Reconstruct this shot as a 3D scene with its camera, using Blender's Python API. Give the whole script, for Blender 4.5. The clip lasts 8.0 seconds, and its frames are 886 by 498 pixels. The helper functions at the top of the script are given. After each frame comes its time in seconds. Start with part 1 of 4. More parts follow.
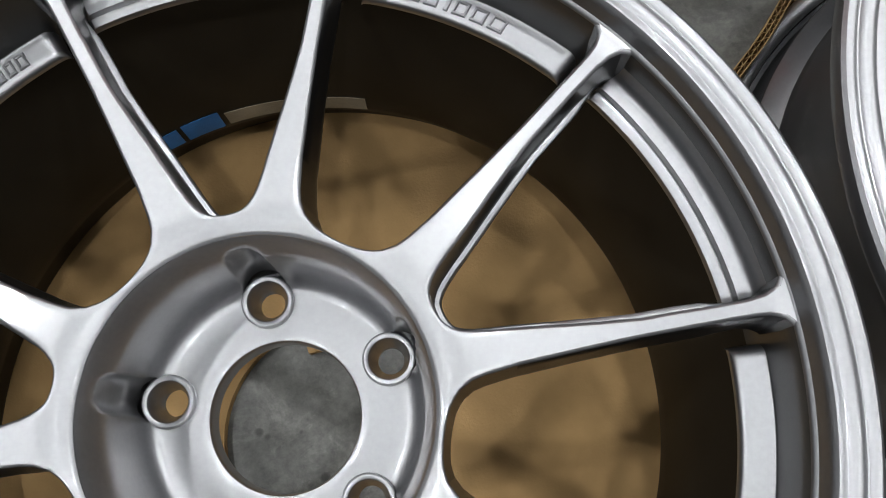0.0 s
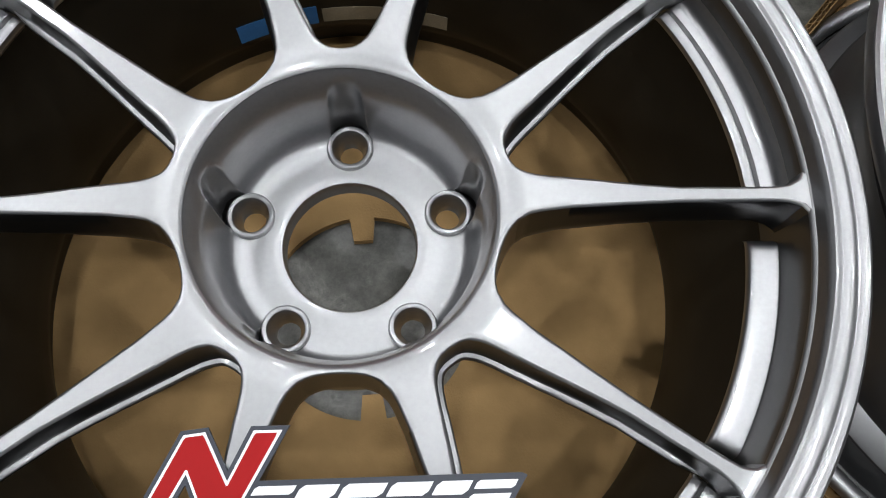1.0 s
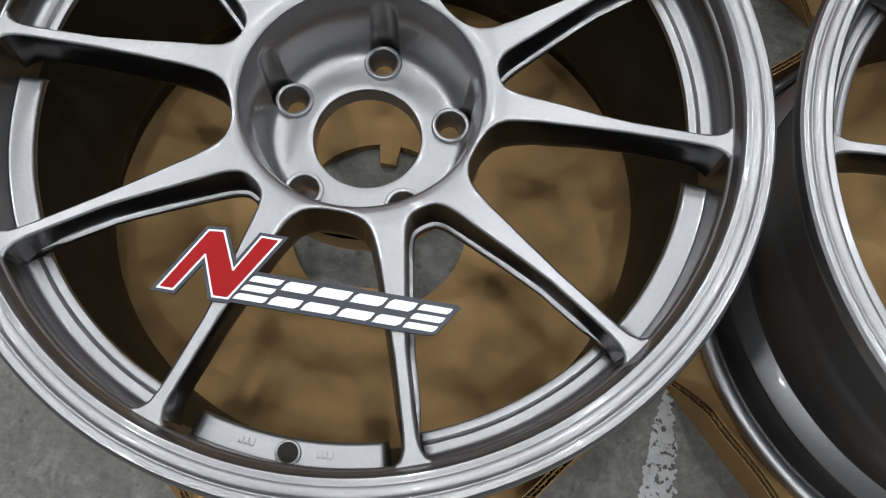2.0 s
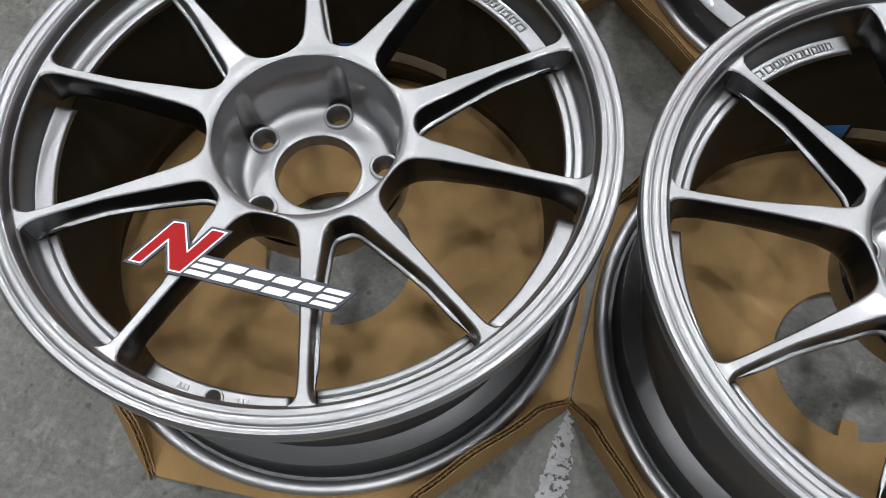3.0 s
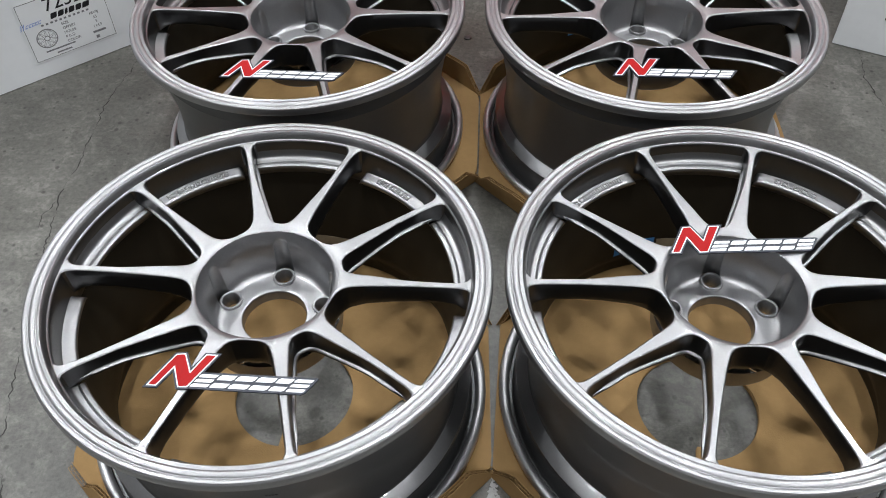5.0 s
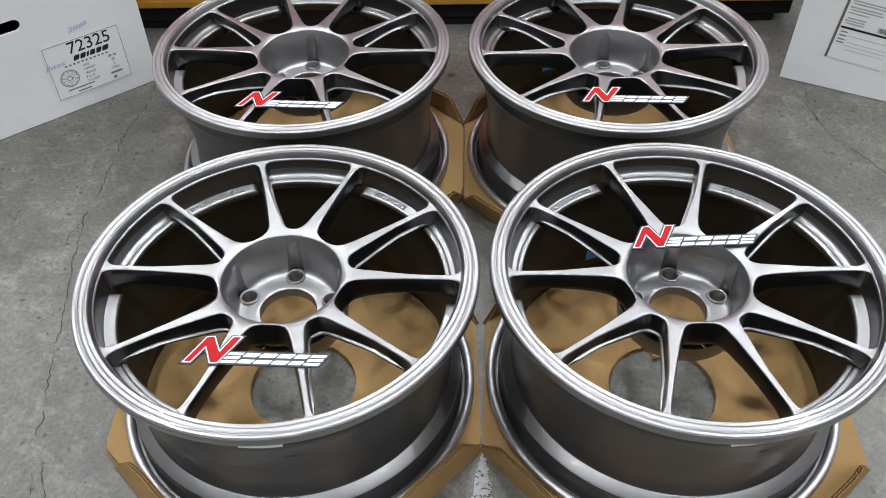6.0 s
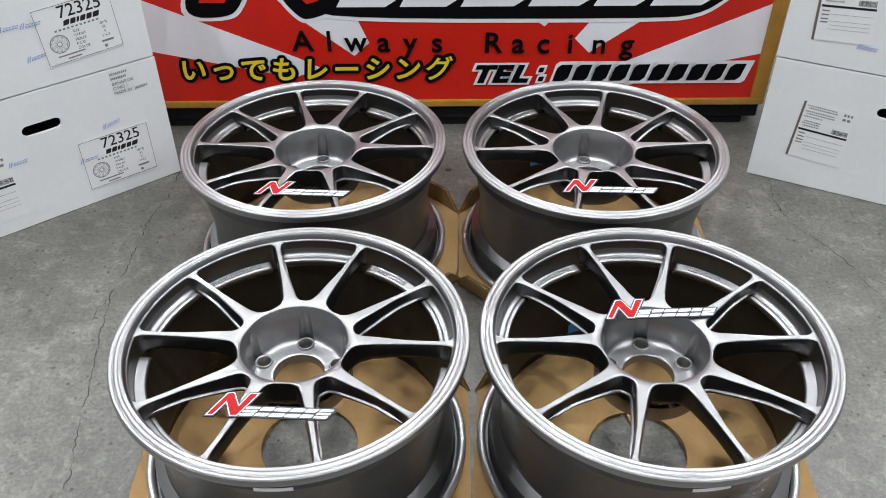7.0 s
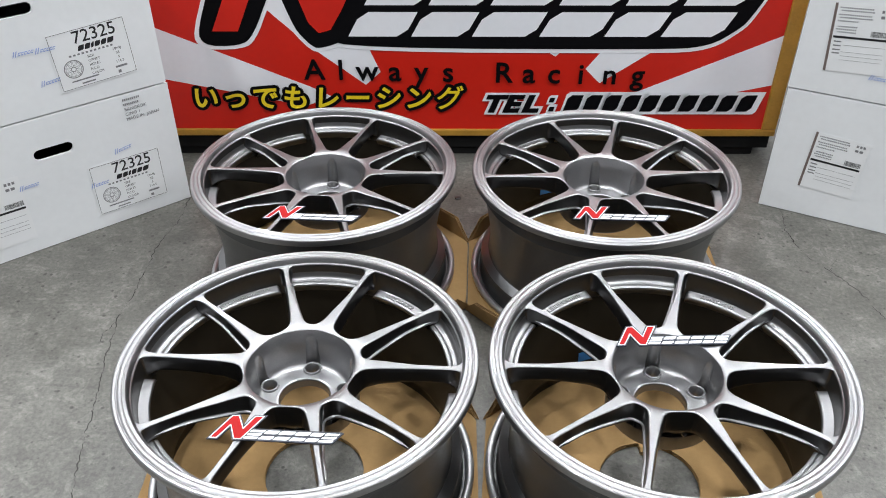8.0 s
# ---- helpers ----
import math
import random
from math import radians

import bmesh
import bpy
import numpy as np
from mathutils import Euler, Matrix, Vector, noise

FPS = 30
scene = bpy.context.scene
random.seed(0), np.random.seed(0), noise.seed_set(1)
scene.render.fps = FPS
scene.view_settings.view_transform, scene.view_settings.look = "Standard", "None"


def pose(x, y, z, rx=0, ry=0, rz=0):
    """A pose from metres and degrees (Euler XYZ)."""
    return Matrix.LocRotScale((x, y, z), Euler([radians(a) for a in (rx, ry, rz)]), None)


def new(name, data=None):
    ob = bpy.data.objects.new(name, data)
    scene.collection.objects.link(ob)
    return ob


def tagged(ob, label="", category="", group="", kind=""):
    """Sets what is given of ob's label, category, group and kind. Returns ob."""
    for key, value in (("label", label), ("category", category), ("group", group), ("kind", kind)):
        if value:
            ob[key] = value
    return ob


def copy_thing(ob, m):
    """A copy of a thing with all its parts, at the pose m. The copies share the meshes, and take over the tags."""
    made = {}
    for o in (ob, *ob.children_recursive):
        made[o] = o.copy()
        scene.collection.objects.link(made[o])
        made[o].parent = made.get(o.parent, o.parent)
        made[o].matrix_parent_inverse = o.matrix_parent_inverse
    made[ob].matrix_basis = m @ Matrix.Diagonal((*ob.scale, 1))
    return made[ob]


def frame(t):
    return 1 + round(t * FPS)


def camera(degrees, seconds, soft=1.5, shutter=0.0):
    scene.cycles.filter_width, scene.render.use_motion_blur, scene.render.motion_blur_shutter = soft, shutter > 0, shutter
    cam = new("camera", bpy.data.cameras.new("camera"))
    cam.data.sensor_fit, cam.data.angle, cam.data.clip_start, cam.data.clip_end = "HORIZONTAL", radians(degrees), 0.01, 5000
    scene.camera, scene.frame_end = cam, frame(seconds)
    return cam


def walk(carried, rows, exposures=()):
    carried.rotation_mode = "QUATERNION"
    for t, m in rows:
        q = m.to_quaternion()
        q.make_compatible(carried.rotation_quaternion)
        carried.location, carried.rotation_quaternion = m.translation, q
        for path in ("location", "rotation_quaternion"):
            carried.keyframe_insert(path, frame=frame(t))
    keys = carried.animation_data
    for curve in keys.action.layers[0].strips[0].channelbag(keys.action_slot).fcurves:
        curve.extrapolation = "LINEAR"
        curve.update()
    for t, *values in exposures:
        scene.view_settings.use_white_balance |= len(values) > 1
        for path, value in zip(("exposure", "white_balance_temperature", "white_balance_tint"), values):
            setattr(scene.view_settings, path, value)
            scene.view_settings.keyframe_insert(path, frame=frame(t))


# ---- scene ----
cam = camera(56.0, 8.0, soft=1.0)
WAY = [
    (0.0, 0.0824, -0.0318, 0.5812, 13.53, 1.31, -10.93),
    (0.5, 0.0608, -0.0613, 0.5970, 13.74, 0.46, -5.79),
    (1.0, 0.0334, -0.1351, 0.6118, 16.58, -1.86, -1.65),
    (1.5, 0.0313, -0.1977, 0.6472, 17.27, -1.99, 4.34),
    (2.0, 0.0820, -0.2456, 0.6882, 18.50, -1.32, 9.56),
    (2.2, 0.1183, -0.2649, 0.7003, 19.39, -1.02, 11.11),
    (3.3, 0.2278, -0.3615, 0.8201, 28.89, 0.57, 15.16),
    (3.5, 0.2409, -0.3828, 0.8409, 30.76, 0.02, 14.93),
    (4.0, 0.2589, -0.4625, 0.8948, 34.90, 0.01, 14.03),
    (4.5, 0.2633, -0.5240, 0.9109, 38.76, 1.19, 9.29),
    (4.7, 0.2567, -0.5446, 0.9168, 40.21, 0.80, 6.20),
    (5.8, 0.2397, -0.6721, 0.9921, 44.41, 0.52, 2.80),
    (6.0, 0.2451, -0.7146, 0.9978, 45.20, 0.40, 2.76),
    (6.5, 0.2511, -0.7939, 1.0629, 48.04, 0.26, 2.93),
    (7.0, 0.2569, -0.8399, 1.0688, 51.77, 0.09, 2.91),
    (7.5, 0.2543, -0.8486, 1.0444, 53.42, 0.03, 3.30),
    (8.0, 0.2562, -0.8420, 1.0468, 54.29, 0.01, 3.73),
]
GLOW = [(0.0, -0.10), (0.5, -0.06), (1.0, -0.29), (1.5, -0.44), (2.0, -0.45), (3.5, -0.10), (4.5, 0.0), (6.0, 0.27), (8.0, 0.48)]
walk(cam, [(t, pose(x, y, z, rx, ry, rz)) for t, x, y, z, rx, ry, rz in WAY], GLOW)

# ---- world, light ----
world = bpy.data.worlds.new("world")
scene.world = world
world.use_nodes = True
world.node_tree.nodes["Background"].inputs[0].default_value = (0.5, 0.52, 0.55, 1)
world.node_tree.nodes["Background"].inputs[1].default_value = 0.02
scene.view_settings.exposure = 0.0


# ---- materials ----
def material(name, base, rough=0.5, metal=0.0, spread=0.15, size=20.0, bump=0.0, bump_size=200.0, coat=0.0, second=None, grain=0.0, spec=0.5):
    """A principled surface whose colour varies by noise at two scales, with fine relief."""
    m = bpy.data.materials.new(name)
    m.use_nodes = True
    n, k = m.node_tree.nodes, m.node_tree.links
    p = n["Principled BSDF"]
    p.inputs["Roughness"].default_value, p.inputs["Metallic"].default_value = rough, metal
    p.inputs["Coat Weight"].default_value = coat
    p.inputs["Coat Roughness"].default_value = 0.06
    p.inputs["Specular IOR Level"].default_value = spec
    where = n.new("ShaderNodeTexCoord")
    big, fine = n.new("ShaderNodeTexNoise"), n.new("ShaderNodeTexNoise")
    big.inputs["Scale"].default_value, fine.inputs["Scale"].default_value = size, size * 12
    big.inputs["Detail"].default_value, fine.inputs["Detail"].default_value = 5, 3
    k.new(where.outputs["Object"], big.inputs["Vector"]), k.new(where.outputs["Object"], fine.inputs["Vector"])
    mix = n.new("ShaderNodeMix")
    mix.data_type = "FLOAT"
    mix.inputs["Factor"].default_value = 0.35 + grain
    k.new(big.outputs["Fac"], mix.inputs["A"]), k.new(fine.outputs["Fac"], mix.inputs["B"])
    ramp = n.new("ShaderNodeValToRGB")
    lo = [max(0, c * (1 - spread)) for c in base]
    hi = second or [min(1, c * (1 + spread)) for c in base]
    ramp.color_ramp.elements[0].position, ramp.color_ramp.elements[1].position = 0.3, 0.7
    ramp.color_ramp.elements[0].color, ramp.color_ramp.elements[1].color = (*lo, 1), (*hi, 1)
    k.new(mix.outputs["Result"], ramp.inputs["Fac"]), k.new(ramp.outputs["Color"], p.inputs["Base Color"])
    if bump:
        rel, b = n.new("ShaderNodeTexNoise"), n.new("ShaderNodeBump")
        rel.inputs["Scale"].default_value, rel.inputs["Detail"].default_value = bump_size, 4
        b.inputs["Strength"].default_value, b.inputs["Distance"].default_value = bump, 0.001
        k.new(where.outputs["Object"], rel.inputs["Vector"]), k.new(rel.outputs["Fac"], b.inputs["Height"]), k.new(b.outputs["Normal"], p.inputs["Normal"])
    return m


SILVER = material("silver_paint", (0.335, 0.335, 0.341), 0.38, 0.98, 0.05, 30, 0.04, 2500, coat=0.6, grain=0.3)
# near-black brown tone for the barrel's inner side below the ledges
BARREL_DARK = material("dark_barrel_tone", (0.012, 0.0095, 0.0060), 0.5, 0.0, 0.12, 20, 0.08, 1500, spec=0.2)
# outer-barrel grey paints shade on silver; also the floor stud's own colour
BARREL_GREY = material("barrel_shade_stud_grey", (0.105, 0.106, 0.108), 0.36, 0.75, 0.08, 20, 0.06, 2000, coat=0.15)
# silver inner wall with its dark reflections put into the colour
INNER_SHADE = material("inner_wall_shade", (0.10, 0.10, 0.099), 0.28, 0.9, 0.08, 20, 0.06, 2000, coat=0.15)
# darker copy of the silver: shade on the flanks put into the colour
FLANK_SHADE = material("flank_shade", (0.125, 0.125, 0.127), 0.28, 0.98, 0.06, 20, 0.05, 2000)
# bead lip in a brighter, rougher metal than the rest of the rim
BEAD_METAL = material("bright_bead_edge", (0.56, 0.56, 0.57), 0.46, 1.0, 0.08, 40, 0.08, 1500)
CARD = material("brown_cardboard", (0.322, 0.199, 0.084), 0.85, 0, 0.12, 9, 0.2, 500, spec=0.2)
CARD_DARK = material("cardboard_fluting", (0.25, 0.155, 0.07), 0.9, 0, 0.15, 30, spec=0.15)
WHITE_CARD = material("white_cardboard", (0.80, 0.815, 0.83), 0.6, 0, 0.04, 5, 0.12, 300)
PAPER = material("label_paper", (0.82, 0.83, 0.84), 0.55, 0, 0.02, 12)
BLACK_INK = material("black_ink", (0.008, 0.008, 0.010), 0.6, 0, 0.2, 60)
GREY_INK = material("grey_ink", (0.20, 0.20, 0.21), 0.6, 0, 0.2, 60)
BLUE_INK = material("blue_ink", (0.26, 0.36, 0.68), 0.6, 0, 0.2, 60)
BROWN_INK = material("brown_ink", (0.16, 0.12, 0.11), 0.6, 0, 0.2, 60)
BARREL_INK = material("faint_ink", (0.05, 0.05, 0.05), 0.45, 0.8, 0.3, 200)
BLUE_TAPE = material("blue_tape", (0.018, 0.15, 0.40), 0.5, 0, 0.15, 60)
TAN_PAPER = material("tan_label_paper", (0.21, 0.175, 0.12), 0.6, 0, 0.25, 60)
RED_VINYL = material("red_vinyl", (0.60, 0.016, 0.007), 0.4, 0, 0.06, 6, spec=0.35)
RED_FOIL = material("red_foil", (0.33, 0.007, 0.008), 0.5, 0, 0.05, 30, spec=0.14)
WHITE_VINYL = material("white_vinyl", (0.83, 0.84, 0.88), 0.35, 0, 0.03, 6)
BLACK_VINYL = material("black_vinyl", (0.0035, 0.0035, 0.0045), 0.7, 0, 0.2, 6, spec=0.06)
NAVY_VINYL = material("charcoal_vinyl", (0.022, 0.026, 0.038), 0.4, 0, 0.15, 40)
YELLOW_VINYL = material("yellow_vinyl", (0.85, 0.65, 0.02), 0.35, 0, 0.05, 6)
GOLD_FRAME = material("ochre_frame", (0.42, 0.22, 0.03), 0.4, 0.1, 0.2, 20)
BLACK_BASE = material("black_plastic", (0.008, 0.008, 0.008), 0.7, 0, 0.3, 20, 0.2, 200, spec=0.15)
WALL_PAINT = material("wall_paint", (0.32, 0.32, 0.322), 0.8, 0, 0.06, 2, 0.1, 60)
CEIL_PAINT = material("ceiling_paint", (0.16, 0.16, 0.165), 0.8, 0, 0.06, 2)
CRACK_DIRT = material("crack_dirt", (0.032, 0.030, 0.027), 0.95, 0, 0.3, 60)


def concrete():
    m = material("worn_concrete", (0.114, 0.110, 0.101), 0.38, 0, 0.18, 2.2, 0.35, 90, second=(0.149, 0.145, 0.134))
    n, k = m.node_tree.nodes, m.node_tree.links
    p = n["Principled BSDF"]
    where = n.new("ShaderNodeTexCoord")
    ramp = next(x for x in n if x.type == "VALTORGB")
    blot, dots = n.new("ShaderNodeTexNoise"), n.new("ShaderNodeTexVoronoi")
    blot.inputs["Scale"].default_value, blot.inputs["Detail"].default_value, blot.inputs["Roughness"].default_value = 9, 8, 0.7
    dots.inputs["Scale"].default_value = 38
    r1, r2 = n.new("ShaderNodeValToRGB"), n.new("ShaderNodeValToRGB")
    r1.color_ramp.elements[0].position, r1.color_ramp.elements[1].position = 0.40, 0.62
    r1.color_ramp.elements[0].color, r1.color_ramp.elements[1].color = (0.80, 0.80, 0.78, 1), (1.10, 1.10, 1.09, 1)
    r2.color_ramp.elements[0].position, r2.color_ramp.elements[1].position = 0.045, 0.10
    r2.color_ramp.elements[0].color, r2.color_ramp.elements[1].color = (0.5, 0.5, 0.48, 1), (1, 1, 1, 1)
    grit = n.new("ShaderNodeTexNoise")
    grit.inputs["Scale"].default_value, grit.inputs["Detail"].default_value, grit.inputs["Roughness"].default_value = 130, 6, 0.75
    r3 = n.new("ShaderNodeValToRGB")
    r3.color_ramp.elements[0].position, r3.color_ramp.elements[1].position = 0.33, 0.68
    r3.color_ramp.elements[0].color, r3.color_ramp.elements[1].color = (0.60, 0.60, 0.59, 1), (1.30, 1.30, 1.29, 1)
    k.new(grit.outputs["Fac"], r3.inputs["Fac"])
    stretch, streak, zone = n.new("ShaderNodeMapping"), n.new("ShaderNodeTexNoise"), n.new("ShaderNodeTexNoise")
    stretch.inputs["Scale"].default_value, stretch.inputs["Rotation"].default_value = (14, 90, 1), (0, 0, 0.5)
    streak.inputs["Scale"].default_value, streak.inputs["Detail"].default_value, streak.inputs["Roughness"].default_value = 1.0, 5, 0.7
    zone.inputs["Scale"].default_value, zone.inputs["Detail"].default_value = 3.1, 3
    k.new(where.outputs["Object"], stretch.inputs["Vector"]), k.new(stretch.outputs["Vector"], streak.inputs["Vector"])
    worn = n.new("ShaderNodeMix")
    worn.data_type = "FLOAT"
    worn.inputs["A"].default_value = 0.5
    band, r4 = n.new("ShaderNodeMapRange"), n.new("ShaderNodeValToRGB")
    band.inputs["From Min"].default_value, band.inputs["From Max"].default_value = 0.46, 0.62
    k.new(zone.outputs["Fac"], band.inputs["Value"]), k.new(band.outputs["Result"], worn.inputs["Factor"]), k.new(streak.outputs["Fac"], worn.inputs["B"])
    r4.color_ramp.elements[0].position, r4.color_ramp.elements[1].position = 0.36, 0.66
    r4.color_ramp.elements[0].color, r4.color_ramp.elements[1].color = (0.84, 0.84, 0.83, 1), (1.20, 1.20, 1.19, 1)
    k.new(worn.outputs["Result"], r4.inputs["Fac"])
    gloss = n.new("ShaderNodeMapRange")
    gloss.inputs["To Min"].default_value, gloss.inputs["To Max"].default_value = 0.30, 0.52
    k.new(blot.outputs["Fac"], gloss.inputs["Value"]), k.new(gloss.outputs["Result"], p.inputs["Roughness"])
    # thin pale flakes of worn cement skin, and small dark pits scattered by chance
    flake, r5 = n.new("ShaderNodeTexNoise"), n.new("ShaderNodeValToRGB")
    flake.inputs["Scale"].default_value, flake.inputs["Detail"].default_value, flake.inputs["Roughness"].default_value, flake.inputs["Distortion"].default_value = 24, 9, 0.72, 0.9
    r5.color_ramp.elements[0].position, r5.color_ramp.elements[1].position = 0.525, 0.585
    r5.color_ramp.elements[0].color, r5.color_ramp.elements[1].color = (0.95, 0.95, 0.945, 1), (1.27, 1.27, 1.27, 1)
    k.new(flake.outputs["Fac"], r5.inputs["Fac"])
    pits, many, r6 = n.new("ShaderNodeTexVoronoi"), n.new("ShaderNodeMath"), n.new("ShaderNodeValToRGB")
    pits.inputs["Scale"].default_value = 75
    chance = n.new("ShaderNodeSeparateColor")
    k.new(pits.outputs["Color"], chance.inputs["Color"])
    many.operation = "ADD"
    k.new(pits.outputs["Distance"], many.inputs[0]), k.new(chance.outputs["Red"], many.inputs[1])
    r6.color_ramp.elements[0].position, r6.color_ramp.elements[1].position = 0.22, 0.36
    r6.color_ramp.elements[0].color, r6.color_ramp.elements[1].color = (0.42, 0.42, 0.40, 1), (1, 1, 1, 1)
    k.new(many.outputs["Value"], r6.inputs["Fac"])
    for t in (blot, dots, grit, zone, flake, pits):
        k.new(where.outputs["Object"], t.inputs["Vector"])
    k.new(blot.outputs["Fac"], r1.inputs["Fac"]), k.new(dots.outputs["Distance"], r2.inputs["Fac"])
    last = ramp.outputs["Color"]
    for r in (r1, r2, r3, r4, r5, r6):
        mul = n.new("ShaderNodeMix")
        mul.data_type, mul.blend_type = "RGBA", "MULTIPLY"
        mul.inputs["Factor"].default_value = 1.0
        k.new(last, mul.inputs[6]), k.new(r.outputs["Color"], mul.inputs[7])
        last = mul.outputs[2]
    k.new(last, p.inputs["Base Color"])
    return m


CONCRETE = concrete()


def wedge_surface():
    """Pale cement with lamplight painted into its colour, and dark pits."""
    m = material("light_wedge_cement", (0.38, 0.38, 0.38), 0.8, 0, 0.25, 60, 0.3, 300)
    n, k = m.node_tree.nodes, m.node_tree.links
    where, pit, ramp, mul = n.new("ShaderNodeTexCoord"), n.new("ShaderNodeTexNoise"), n.new("ShaderNodeValToRGB"), n.new("ShaderNodeMix")
    pit.inputs["Scale"].default_value, pit.inputs["Detail"].default_value, pit.inputs["Roughness"].default_value = 170, 5, 0.6
    ramp.color_ramp.elements[0].position, ramp.color_ramp.elements[1].position = 0.40, 0.46
    ramp.color_ramp.elements[0].color, ramp.color_ramp.elements[1].color = (0.18, 0.18, 0.17, 1), (1, 1, 1, 1)
    mul.data_type, mul.blend_type = "RGBA", "MULTIPLY"
    mul.inputs["Factor"].default_value = 1.0
    p = n["Principled BSDF"]
    k.new(where.outputs["Object"], pit.inputs["Vector"]), k.new(pit.outputs["Fac"], ramp.inputs["Fac"])
    k.new(p.inputs["Base Color"].links[0].from_socket, mul.inputs[6]), k.new(ramp.outputs["Color"], mul.inputs[7]), k.new(mul.outputs[2], p.inputs["Base Color"])
    return m


LIGHT_WEDGE = wedge_surface()
LIGHT = bpy.data.materials.new("lamp_diffuser")
LIGHT.use_nodes = True
_b = LIGHT.node_tree.nodes["Principled BSDF"]
_b.inputs["Emission Color"].default_value, _b.inputs["Emission Strength"].default_value = (0.94, 0.97, 1.0, 1), 870.0


# ---- mesh helpers ----
def finish(bm, name, mat, smooth=35):
    bmesh.ops.recalc_face_normals(bm, faces=bm.faces)
    me = bpy.data.meshes.new(name)
    bm.to_mesh(me)
    bm.free()
    me.materials.append(mat)
    if smooth:
        me.shade_smooth()
        me.set_sharp_from_angle(angle=radians(smooth))
    return me


def part(name, bm, mat, parent, label="", smooth=35):
    ob = new(name, finish(bm, name, mat, smooth))
    ob.parent = parent
    return tagged(ob, label)


def share(name, me, parent, m):
    ob = new(name, me)
    ob.parent = parent
    ob.matrix_local = m
    return ob


def thing(name, label, category, m=None, group="", kind=""):
    ob = new(name)
    ob.matrix_basis = m or Matrix()
    return tagged(ob, label, category, group, kind)


def box_into(bm, x0, x1, y0, y1, z0, z1, bevel=0.0):
    r = bmesh.ops.create_cube(bm, size=1, matrix=Matrix.LocRotScale(((x0 + x1) / 2, (y0 + y1) / 2, (z0 + z1) / 2), None, (x1 - x0, y1 - y0, z1 - z0)))
    if bevel:
        edges = list({e for v in r["verts"] for e in v.link_edges})
        bmesh.ops.bevel(bm, geom=edges, offset=bevel, segments=2, affect="EDGES", profile=0.5)
    return bm


def grid_into(bm, rows, closed=False, wrap=False):
    """Quads between rows of points; closed joins the ends of each row, wrap the last row to the first."""
    vs = [[bm.verts.new(p) for p in row] for row in rows]
    n = len(rows[0])
    for i in range(len(rows) if wrap else len(rows) - 1):
        a, b = vs[i], vs[(i + 1) % len(rows)]
        for j in range(n if closed else n - 1):
            q = (a[j], a[(j + 1) % n], b[(j + 1) % n], b[j])
            if len({tuple(v.co) for v in q}) >= 3:
                bm.faces.new(q)
    return vs


def revolve(profile, steps, bm=None, wrap=False):
    bm = bm or bmesh.new()
    rows = [[(r * math.cos(2 * math.pi * i / steps), r * math.sin(2 * math.pi * i / steps), z) for i in range(steps)] for r, z in profile]
    grid_into(bm, rows, closed=True, wrap=wrap)
    return bm


def plate_into(bm, outline, z0, z1):
    """A flat plate between two heights with the outline given."""
    low, top = [bm.verts.new((x, y, z0)) for x, y in outline], [bm.verts.new((x, y, z1)) for x, y in outline]
    bm.faces.new(top), bm.faces.new(low[::-1])
    for i in range(len(outline)):
        j = (i + 1) % len(outline)
        bm.faces.new((low[i], low[j], top[j], top[i]))
    return bm


def curve_at(table, x):
    """Smooth value from a table of (x, y) by monotone steps."""
    if x <= table[0][0]:
        return table[0][1]
    for (x0, y0), (x1, y1) in zip(table, table[1:]):
        if x <= x1:
            return y0 + (y1 - y0) * (x - x0) / (x1 - x0)
    return table[-1][1]


def lettering(name, words, size, mat, parent, m, label="", thick=0.0003, grow=0.0, shear=0.0, align="LEFT", halo=0.0):
    """Flat letters as a mesh, in the local x-y plane of m."""
    c = bpy.data.curves.new(name, "FONT")
    c.body, c.size, c.extrude, c.offset, c.shear, c.align_x = words, size, thick / 2, grow, shear, align
    c.resolution_u = 4
    o = bpy.data.objects.new(name, c)
    scene.collection.objects.link(o)
    me = bpy.data.meshes.new_from_object(o.evaluated_get(bpy.context.evaluated_depsgraph_get()))
    bpy.data.objects.remove(o)
    if halo:
        b = bmesh.new()
        for k in range(12):
            n = len(b.verts)
            b.from_mesh(me)
            b.verts.ensure_lookup_table()
            bmesh.ops.translate(b, verts=b.verts[n:], vec=(halo * math.cos(k * math.pi / 6), halo * math.sin(k * math.pi / 6), 0.00002 * k))
        b.to_mesh(me)
        b.free()
    me.materials.clear()
    me.materials.append(mat)
    ob = new(name, me)
    ob.parent = parent
    ob.matrix_local = m
    return tagged(ob, label)


# ---- the room ----
bm = bmesh.new()
box_into(bm, -8, 9, -8, 8, -0.2, 0)
floor = tagged(new("floor", finish(bm, "floor", CONCRETE, 0)), "worn grey concrete floor with stains and cracks", "floor", kind="structure")


